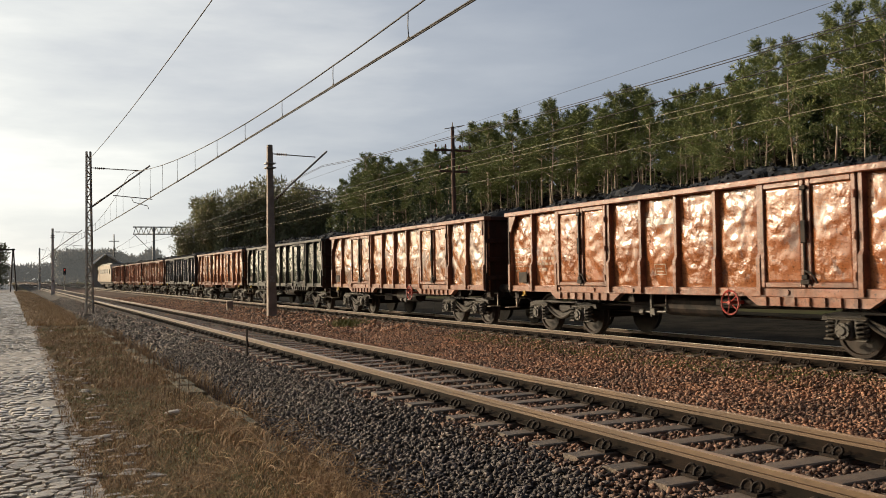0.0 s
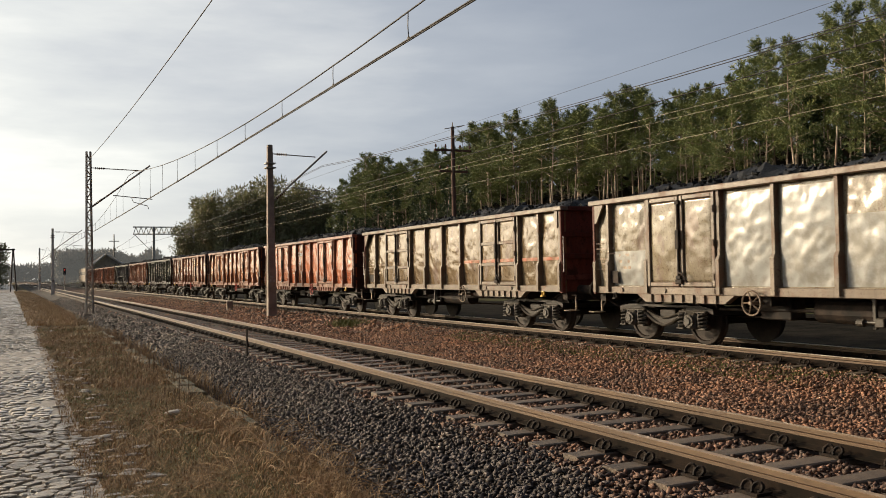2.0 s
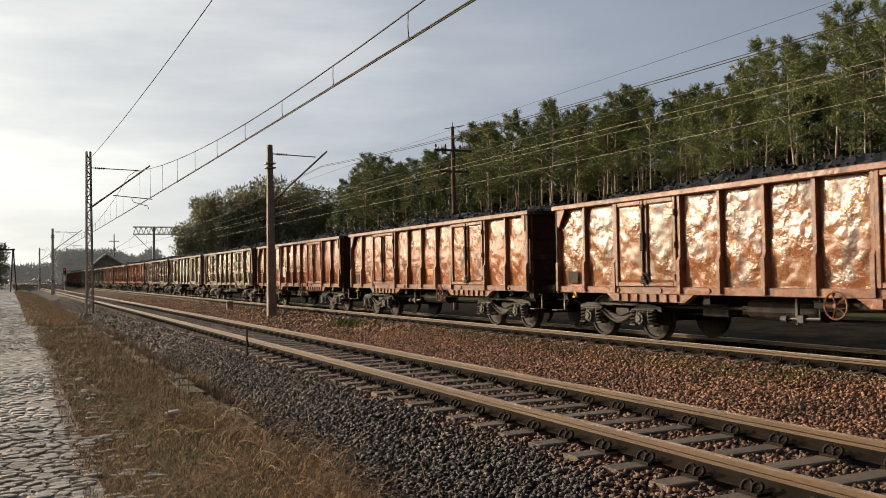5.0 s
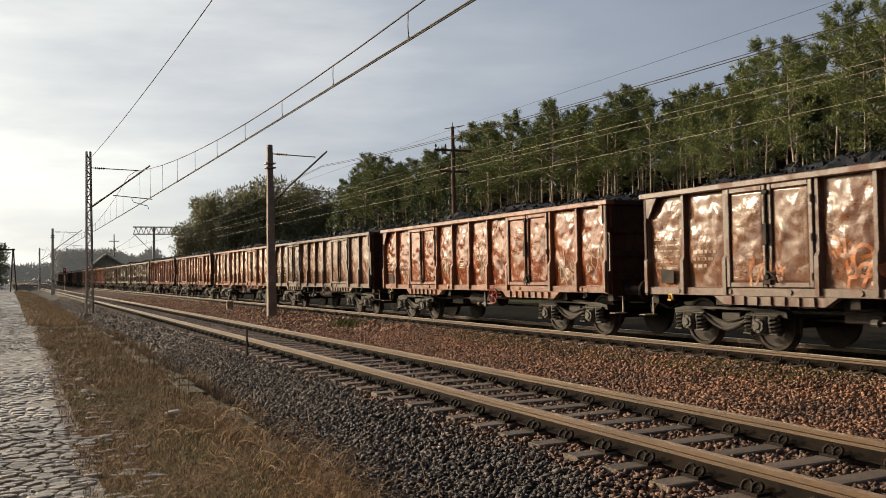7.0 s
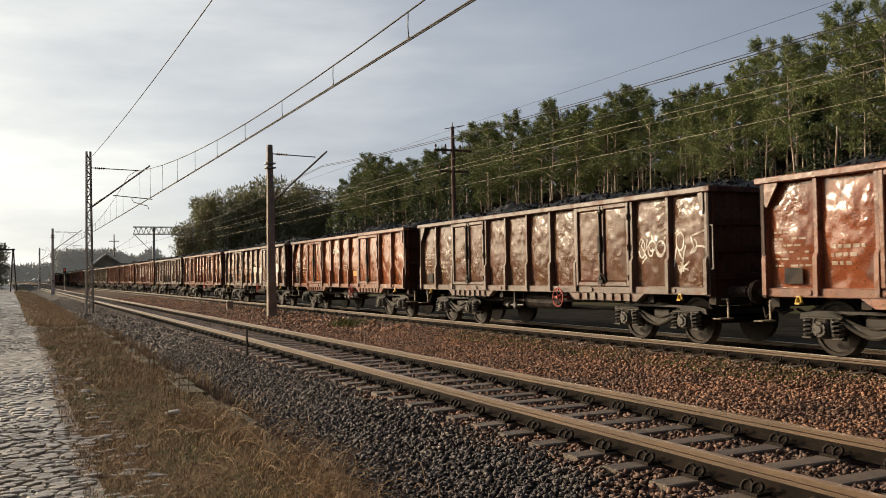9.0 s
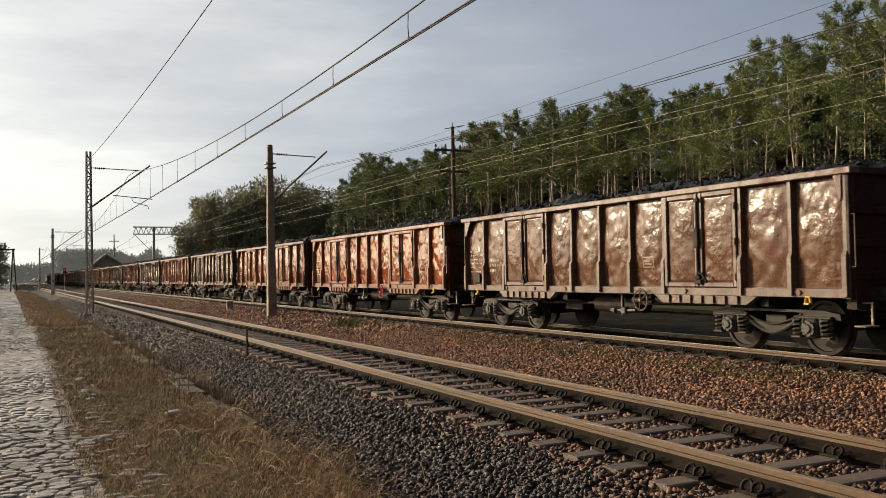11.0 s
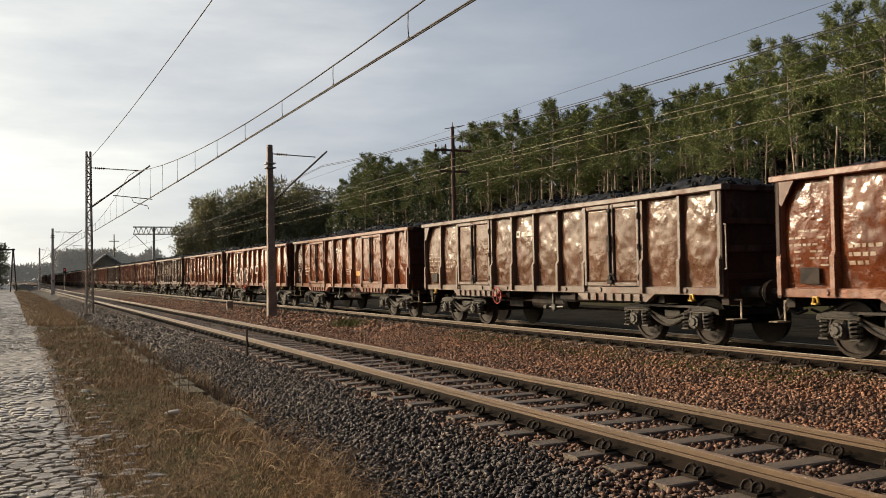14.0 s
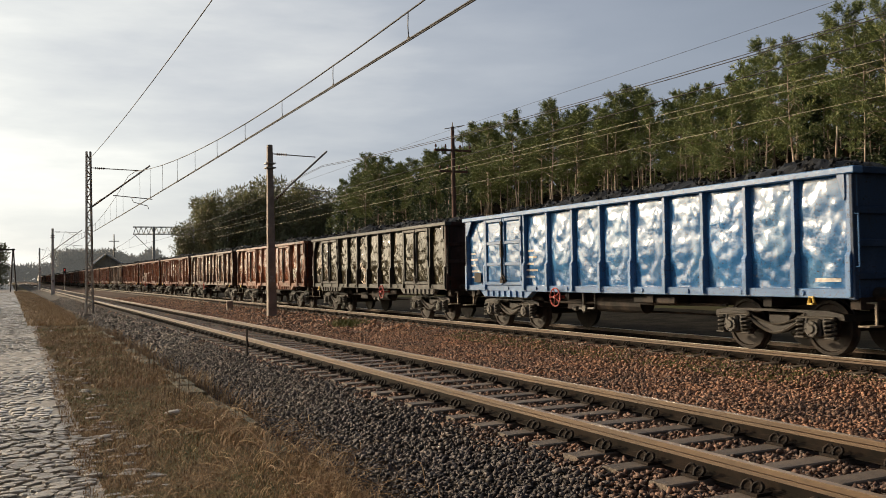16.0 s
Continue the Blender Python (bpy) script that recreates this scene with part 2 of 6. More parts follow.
# ---- ground ----
# x, height, material of the strip to the right: 0 soil, 1 road bed, 2 verge, 3 dark ballast, 4 rusty ballast, 5 shaded
# cess
PROFILE = [(-1500, -0.7, 0), (-80, -0.6, 0), (-5.2, -0.29, 1), (-2.0, -0.250, 1), (0.58, -0.254, 2), (1.2, -0.28, 2), (2.0, -0.27, 2), (2.42, -0.29, 2), (2.45, -0.62, 3), (2.75, -0.62, 3), (3.5, -0.46, 3), (4.15, -0.245, 4), (5.6, -0.235, 4),
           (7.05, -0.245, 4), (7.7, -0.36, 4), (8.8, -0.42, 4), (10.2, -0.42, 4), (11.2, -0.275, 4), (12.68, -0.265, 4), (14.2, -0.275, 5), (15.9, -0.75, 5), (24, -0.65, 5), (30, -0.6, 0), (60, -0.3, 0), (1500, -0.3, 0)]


def ground_height(x):
    for (a, za, _), (b, zb, _) in zip(PROFILE, PROFILE[1:]):
        if a <= x <= b:
            return za + (zb - za) * (x - a) / (b - a)
    return -0.6


def build_ground():
    ys = [-1200, -300, -80, -30, -10] + [i * 1.0 for i in range(0, 60)] + [60 + i * 6 for i in range(80)] + [600, 900, 1500, 3000]
    bm = bmesh.new()
    grid = []
    for y in ys:
        row = []
        for x, z, _ in PROFILE:
            wob = noise.noise((x * 0.9, y * 0.35, 3.1)) * (0.03 if 0.3 < x < 30 else 0.05) if -6 < x < 60 else 0
            row.append(bm.verts.new((x + (off(y) if y < 700 else off(700)), y, z + wob * (0.4 if 4 < x < 7.2 or 11 < x < 14.4 else 1))))
        grid.append(row)
    for a, b in zip(grid, grid[1:]):
        for i in range(len(a) - 1):
            f = bm.faces.new((a[i], a[i + 1], b[i + 1], b[i]))
            f.material_index = PROFILE[i][2]
    me = mesh_of("ground", bm, FOREST_FLOOR)
    for m in (ROAD_BED, VERGE, DARK_BALLAST, RUSTY_BALLAST, SHADED_CESS):
        me.materials.append(m)
    tagged(new("ground", me), "soil, dry verge and gravel beds along the railway line", "ground", kind="structure")


build_ground()

# ---- tracks ----
HEAD = [(-0.036, -0.004), (-0.030, 0.0), (0.030, 0.0), (0.036, -0.004)]
BODY = [(0.036, -0.006), (0.035, -0.042), (0.010, -0.055), (0.010, -0.085), (0.008, -0.140), (0.024, -0.152), (0.070, -0.168), (0.070, -0.178), (-0.070, -0.178), (-0.070, -0.168), (-0.024, -0.152), (-0.008, -0.140), (-0.010, -0.085), (-0.010, -0.055), (-0.035, -0.042), (-0.036, -0.006)]


def build_rail(track, cx, z, top, name="rail"):
    ys = [-40, -20] + [i * 2.0 for i in range(-5, 40)] + [80 + 6 * i for i in range(70)]
    bm = bmesh.new()
    shape = HEAD + BODY
    rings = [[bm.verts.new((cx + off(y) + u, y, z + w)) for u, w in shape] for y in ys]
    for a, b in zip(rings, rings[1:]):
        for i in range(len(shape)):
            j = (i + 1) % len(shape)
            f = bm.faces.new((a[i], a[j], b[j], b[i]))
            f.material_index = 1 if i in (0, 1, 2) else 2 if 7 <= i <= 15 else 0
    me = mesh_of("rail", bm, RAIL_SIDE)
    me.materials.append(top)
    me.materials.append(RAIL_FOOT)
    return part(name, me, None, track, "rusty steel rail with a worn bright head")


def sleeper_mesh():
    bm = bmesh.new()
    outline = [(-0.14, -0.2), (0.14, -0.2), (0.11, -0.01), (0.095, 0.0), (-0.095, 0.0), (-0.11, -0.01)]
    prism(bm, outline, -1.25, 1.25)
    return mesh_of("sleeper", bm, SLEEPER)


def clip_mesh():
    """A bent spring clip beside a rail foot: two upright loops on a plate."""
    bm = bmesh.new()
    box(bm, -0.075, 0.075, -0.10, 0.10, -0.022, 0.0)
    for s in (-0.05, 0.05):
        tube(bm, [(-0.03 + 0.035 * math.sin(q * 0.7), s + 0.033 * math.cos(q), 0.030 + 0.034 * math.sin(q)) for q in [-1.2 + 0.62 * i for i in range(10)]], 0.016, 5)
    return mesh_of("rail_clip", bm, CLIP)


def join_copies(name, me, places, material):
    """Many copies of a small mesh as one mesh."""
    n = len(me.vertices)
    co = np.empty(n * 3, np.float32); me.vertices.foreach_get("co", co)
    co = co.reshape(-1, 3)
    me.calc_loop_triangles()
    tri = np.empty(len(me.loop_triangles) * 3, np.int32); me.loop_triangles.foreach_get("vertices", tri)
    tri = tri.reshape(-1, 3)
    vs, fs = [], []
    for i, m in enumerate(places):
        a = np.array(m)
        vs.append(co @ a[:3, :3].T + a[:3, 3]); fs.append(tri + i * n)
    return soup(name, np.concatenate(vs), np.concatenate(fs), material)


def build_track(name, cx, z, label, near, top):
    track = tagged(new(name), label, "railway track", kind="structure")
    for s in (-1, 1):
        build_rail(track, cx + s * RAIL, z, top)
    sl, cl = sleeper_mesh(), clip_mesh()
    sl_far, cl_far = [], []
    y0 = 9.04 - 0.6 * 40
    for i in range(560):
        y = y0 + 0.6 * i
        m = pose(cx + off(y), y, z - 0.18, 0, 0, heading(y) + 0.4 * math.sin(i * 2.3))
        if near[0] <= y <= near[1]:
            part("sleeper", sl, None, track, at=m)
        elif y < 260:
            sl_far.append(m)
        for s in (-1, 1):
            for q in (-1, 1):
                c = pose(cx + off(y) + s * RAIL + q * 0.115, y, z - 0.155, 0, 0, 0 if q < 0 else 180)
                if near[2] <= y <= near[3]:
                    part("rail_clip", cl, None, track, at=c)
                elif -2 < y < 65:
                    cl_far.append(c)
    tagged(part("sleepers_beyond", join_copies("sleepers_beyond", sl, sl_far, SLEEPER), None, track), "concrete sleepers along the line", kind="stuff")
    tagged(part("clips_beyond", join_copies("clips_beyond", cl, cl_far, CLIP), None, track), "dark spring clips along the rails", kind="stuff")
    return track


build_track("track_1", N_X, 0.0, "empty ballasted track with rusty rails on concrete sleepers", (3.0, 60.0, 3.0, 40.0), RAIL_TOP)
build_track("track_2", F_X, F_Z, "ballasted track on concrete sleepers under the coal train", (8.0, 60.0, 8.0, 40.0), RAIL_BRIGHT)

# ---- coal wagons ----
BOGIE = mat("bogie_grime", (0.014, 0.012, 0.010), 0.5, 0.0, spec=0.25, vary=(0.03, 0.022, 0.016), scale=5, grain=0.5, bump=0.3)
BOGIE_PALE = mat("dusty_spring_steel", (0.040, 0.035, 0.028), 0.45, 0.0, spec=0.4, vary=(0.065, 0.054, 0.042), scale=8, grain=0.4)
UNDER = mat("black_underframe", (0.012, 0.010, 0.009), 0.7, spec=0.2, vary=(0.045, 0.032, 0.024), scale=3)
TYRE = mat("wheel_steel", (0.018, 0.013, 0.010), 0.6, 0.0, spec=0.2, vary=(0.035, 0.024, 0.017), scale=6)
COAL = mat("wet_coal", (0.006, 0.006, 0.006), 0.6, spec=0.2, vary=(0.012, 0.012, 0.012), scale=6, bump=1.0, bump_scale=30, island=0.6)
RED = mat("red_paint", (0.45, 0.05, 0.03), 0.45, vary=(0.2, 0.03, 0.02), scale=9)
STEP_PAINT = mat("worn_cream_step_paint", (0.30, 0.24, 0.15), 0.5, vary=(0.10, 0.07, 0.05), scale=9)
YELLOW = mat("yellow_paint", (0.6, 0.38, 0.03), 0.45, vary=(0.3, 0.18, 0.03), scale=9)
WHITE = mat("white_lettering", (0.62, 0.60, 0.55), 0.5, vary=(0.32, 0.24, 0.18), scale=7, amount=0.5)
ORANGE_TAG = mat("orange_spray_paint", (0.5, 0.16, 0.04), 0.45, vary=(0.2, 0.08, 0.04), scale=6)

SIDE_X = -1.30      # sheet plane of the side towards the camera
POST_X = -1.455
FLOOR, TOP = 1.06, 2.97
HALF = 6.48         # ends of the top rail
BODY = 6.36         # ends of the sides
BAYS = [("panel", 1.11), ("panel", 1.11), ("doors", 2.02), ("panel", 1.06), ("panel", 1.06), ("panel", 1.06), ("panel", 1.06), ("doors", 2.02), ("panel", 1.11), ("panel", 1.11)]


def sheet_mesh(width, height, depth, seed, smooth_sheet, bulge=0.06):
    """A steel sheet facing -X, bulged and dented between its edges."""
    nx, nz = max(6, int(width * 21)), int(height * 19)
    bm = bmesh.new()
    rows = []
    for j in range(nz + 1):
        row = []
        for i in range(nx + 1):
            u, v = i / nx, j / nz
            edge = min(1, 7 * min(u, 1 - u)) * min(1, 9 * min(v, 1 - v))
            y, z = (u - 0.5) * width, v * height
            d = 0.55 * noise.noise((y * 2.1 + seed * 9.7, z * 1.9, seed)) + (0.2 if smooth_sheet else 0.75) * noise.noise((y * 4.6, z * 4.4 + seed * 5.1, 7.7)) + (0.0 if smooth_sheet else 0.6) * noise.noise((y * 9, z * 8.0, seed * 3.1))
            bow = bulge * math.sin(math.pi * u) ** 0.6 * math.sin(math.pi * v)
            row.append(bm.verts.new((-depth * edge * d - bow, y, z)))
        rows.append(row)
    for a, b in zip(rows, rows[1:]):
        for i in range(nx):
            bm.faces.new((a[i], a[i + 1], b[i + 1], b[i]))
    back = [[bm.verts.new((0.06, (i - 0.5) * width, j * height)) for i in (0, 1)] for j in (0, 1)]
    bm.faces.new((back[0][0], back[0][1], back[1][1], back[1][0]))
    low = rows[0]; bm.faces.new([back[0][1], back[0][0]] + low)
    up = rows[-1]; bm.faces.new([back[1][0], back[1][1]] + up[::-1])
    bm.faces.new([back[0][0], back[1][0]] + [r[0] for r in rows[::-1]])
    bm.faces.new([back[1][1], back[0][1]] + [r[-1] for r in rows])
    me = mesh_of("side_panel", bm, UNDER)
    me.polygons.foreach_set("use_smooth", [abs(p.normal.x) > 0.4 and len(p.vertices) == 4 for p in me.polygons])
    return me


P_H = 2.80 - 1.22
SHEETS = {kind: {w: [sheet_mesh(w - 0.02, P_H + 0.30, dep, s * 3.3 + w, kind == "smooth") for s in range(3)] for w in (1.11, 1.06, 1.28, 0.51, 0.98, 1.19)} for kind, dep in (("smooth", 0.008), ("dented", 0.022), ("battered", 0.034))}
LEAVES = {kind: [sheet_mesh(0.76, 1.57, dep, s * 2.1, kind == "smooth", 0.03) for s in range(3)] for kind, dep in (("smooth", 0.006), ("dented", 0.015), ("battered", 0.024))}


def post_mesh():
    """A hat-section side post, narrower at the top."""
    bm = bmesh.new()
    prof = [(-0.055, 0.0), (-0.042, -0.155), (0.042, -0.155), (0.055, 0.0)]
    a = [bm.verts.new((x, y, 0)) for y, x in prof]
    m = [bm.verts.new((x, y * 1.0, 0.62)) for y, x in prof]
    b = [bm.verts.new((x * 0.72, y * 0.8, 0.70)) for y, x in prof]
    t = [bm.verts.new((x * 0.72, y * 0.8, 1.86)) for y, x in prof]
    for p, q in ((a, m), (m, b), (b, t)):
        for i in range(4):
            j = (i + 1) % 4
            bm.faces.new((p[i], p[j], q[j], q[i]))
    bm.faces.new(a[::-1]); bm.faces.new(t)
    return mesh_of("side_post", bm, UNDER)


POST = post_mesh()


def door_leaf_mesh(cross):
    """The frame of one door leaf."""
    bm = bmesh.new()
    w, h = 0.47, 1.73
    for y in (-w, w - 0.09):
        box(bm, -0.05, 0.03, y, y + 0.09, 0, h, 0.012)
    for z in ((0, h - 0.09) if not cross else (0, 0.5, 1.05, h - 0.09)):
        box(bm, -0.045, 0.03, -w + 0.09, w - 0.09, z, z + 0.09, 0.012)
    for z in (0.18, 0.8, 1.42):
        rod(bm, (-0.06, -w + 0.02, z - 0.06), (-0.06, -w + 0.02, z + 0.06), 0.02)
    return mesh_of("door_frame", bm, UNDER)


def latch_mesh():
    bm = bmesh.new()
    rod(bm, (-0.085, 0, 0.05), (-0.085, 0, 1.55), 0.022)
    for z in (0.08, 0.72, 1.5):
        box(bm, -0.11, -0.03, -0.06, 0.06, z - 0.035, z + 0.035, 0.01)
    box(bm, -0.12, -0.07, -0.05, 0.05, 0.62, 0.98, 0.01)
    tube(bm, [(-0.10, 0.0, 0.18), (-0.13, -0.16, 0.14), (-0.13, -0.24, 0.05), (-0.11, -0.26, -0.02)], 0.018)
    box(bm, -0.11, -0.04, -0.10, 0.08, -0.04, 0.04, 0.01)
    return mesh_of("door_latch", bm, UNDER)


LEAF_PLAIN, LEAF_CROSS, LATCH = door_leaf_mesh(False), door_leaf_mesh(True), latch_mesh()


def make_bar_mesh():
    out = {}
    bm = bmesh.new()
    box(bm, POST_X - 0.01, SIDE_X + 0.05, -HALF, HALF, TOP - 0.11, TOP, 0.015)
    out["top_rail"] = mesh_of("top_rail", bm, UNDER)
    bm = bmesh.new()
    box(bm, SIDE_X - 0.10, SIDE_X + 0.06, -BODY, BODY, 0.97, 1.12, 0.01)
    for i in range(-4, 5):
        rod(bm, (SIDE_X - 0.125, i * 1.35, 1.05), (SIDE_X - 0.09, i * 1.35, 1.05), 0.045, seg=10)
    out["side_sill"] = mesh_of("side_sill", bm, UNDER)
    bm = bmesh.new()
    prism(bm, [(-1.35, 0.97), (-1.10, 0.82), (1.10, 0.82), (1.35, 0.97)], SIDE_X - 0.09, SIDE_X + 0.05)
    for i in range(-3, 4):
        box(bm, SIDE_X - 0.13, SIDE_X - 0.09, i * 0.3 - 0.03, i * 0.3 + 0.03, 0.83, 0.97)
    out["door_sill"] = mesh_of("door_sill", bm, UNDER)
    bm = bmesh.new()
    box(bm, -1.38, 1.44, -0.03, 0.03, 0.95, TOP - 0.01, 0.01)
    out["end_wall"] = mesh_of("end_wall", bm, UNDER)
    bm = bmesh.new()
    box(bm, -1.34, 1.34, -0.10, -0.03, 0, 0.12, 0.015)
    out["end_rib"] = mesh_of("end_rib", bm, UNDER)
    bm = bmesh.new()
    box(bm, -0.05, 0.05, -0.09, 0.03, 0.95, TOP - 0.02, 0.012)
    out["end_post"] = mesh_of("end_post", bm, UNDER)
    bm = bmesh.new()
    box(bm, -1.44, 1.44, -0.165, 0.05, TOP - 0.11, TOP - 0.004, 0.012)
    out["end_rail"] = mesh_of("end_rail", bm, UNDER)
    bm = bmesh.new()
    box(bm, 1.34, 1.40, -BODY, BODY, 0.97, TOP, 0.01)
    for i in range(-5, 6):
        box(bm, 1.40, 1.47, i * 1.25 - 0.05, i * 1.25 + 0.05, 0.98, TOP - 0.05)
    out["far_side"] = mesh_of("far_side", bm, UNDER)
    bm = bmesh.new()
    box(bm, -1.33, 1.33, -BODY + 0.05, BODY - 0.05, 0.98, 1.10)
    for x in (-0.28, 0.16):
        box(bm, x, x + 0.12, -BODY + 0.1, BODY - 0.1, 0.74, 0.98)
    for y in (-BODY + 0.0, BODY - 0.18, -4.6, 4.4, -1.5, 1.5):
        box(bm, -1.25, 1.25, y, y + 0.18, 0.80, 0.98)
    rod(bm, (-0.75, -0.7, 0.72), (-0.75, 0.9, 0.72), 0.19, seg=14)
    box(bm, -0.9, -0.55, 1.4, 2.1, 0.55, 0.95, 0.02)
    rod(bm, (-0.9, -3.2, 0.78), (-0.9, 3.2, 0.70), 0.03)
    rod(bm, (-0.35, -3.6, 0.55), (-0.35, 3.6, 0.55), 0.025)
    box(bm, -1.20, -1.12, -2.1, -0.8, 0.78, 0.92, 0.02)
    out["underframe"] = mesh_of("underframe", bm, UNDER)
    bm = bmesh.new()
    box(bm, -1.16, -1.10, 0.15, 0.21, 0.50, 0.97, 0.008)
    rod(bm, (-1.20, -0.35, 0.62), (-1.20, 0.35, 0.60), 0.028, seg=8)
    box(bm, -1.26, -1.14, -0.06, 0.10, 0.54, 0.68, 0.015)
    rod(bm, (-1.22, 0.30, 0.60), (-1.22, 0.42, 0.60), 0.06, seg=10)
    rod(bm, (-1.18, -0.32, 0.61), (-1.18, -0.32, 0.98), 0.015, seg=5)
    out["brake_gear"] = mesh_of("brake_gear", bm, BOGIE_PALE)
    bm = bmesh.new()
    lathe(bm, [(-0.13, 0.10), (0.32, 0.10), (0.32, 0.075), (0.50, 0.075), (0.50, 0.21), (0.53, 0.225), (0.55, 0.18)], 14, "Y")
    out["buffer"] = mesh_of("buffer", bm, UNDER)
    bm = bmesh.new()
    box(bm, -0.06, 0.06, -0.13, 0.35, -0.08, 0.08, 0.02)
    rod(bm, (0, 0.3, 0.0), (0, 0.62, -0.10), 0.035)
    tube(bm, [(0.25, 0.0, 0.0), (0.28, 0.2, -0.25), (0.2, 0.45, -0.38), (0.1, 0.6, -0.3)], 0.028)
    out["coupling"] = mesh_of("coupling", bm, UNDER)
    bm = bmesh.new()
    tube(bm, [(-0.95, -0.14, 0.05), (-0.97, 0.15, -0.3), (-0.9, 0.35, -0.42), (-0.8, 0.5, -0.25)], 0.02)
    out["brake_hose"] = mesh_of("brake_hose", bm, UNDER)
    bm = bmesh.new()
    tube(bm, [(-1.36, 0, 1.45), (-1.42, -0.12, 1.45), (-1.42, -0.12, 2.25), (-1.36, 0, 2.25)], 0.014)
    out["grab_rail"] = mesh_of("grab_rail", bm, WHITE)
    bm = bmesh.new()
    box(bm, -1.40, -1.08, -0.10, 0.10, 0.54, 0.565, 0.006)
    box(bm, -1.13, -1.10, -0.02, 0.02, 0.56, 0.90, 0.004)
    box(bm, -1.13, -1.10, -0.22, 0.02, 0.88, 0.91, 0.004)
    out["step"] = mesh_of("step", bm, STEP_PAINT)
    bm = bmesh.new()
    pts = [(0, 0.21 * math.cos(a), 0.21 * math.sin(a)) for a in [math.tau * i / 18 for i in range(19)]]
    tube(bm, pts, 0.017)
    for i in range(5):
        a = math.tau * i / 5
        rod(bm, (0, 0, 0), (0, 0.21 * math.cos(a), 0.21 * math.sin(a)), 0.014, seg=5)
    rod(bm, (-0.04, 0, 0), (0.4, 0, 0), 0.035)
    out["brake_wheel"] = mesh_of("brake_wheel", bm, RED)
    bm = bmesh.new()
    box(bm, -0.05, 0.05, -0.05, 0.05, 0, 0.03)
    tube(bm, [(0, -0.05, 0.03), (0, -0.03, 0.12), (0, 0.03, 0.12), (0, 0.05, 0.03)], 0.025)
    out["rope_hook"] = mesh_of("rope_hook", bm, YELLOW)
    bm = bmesh.new()
    prism(bm, [(0.0, 2.88), (0.0, 2.50), (-0.05, 2.46), (-0.30, 2.84), (-0.30, 2.88)], POST_X + 0.02, POST_X + 0.06)
    out["corner_gusset"] = mesh_of("corner_gusset", bm, UNDER)
    bm = bmesh.new()
    box(bm, -0.012, 0.0, -0.19, 0.19, -0.13, 0.13, 0.004)
    out["label_plate"] = mesh_of("label_plate", bm, UNDER)
    return out


BARS = make_bar_mesh()


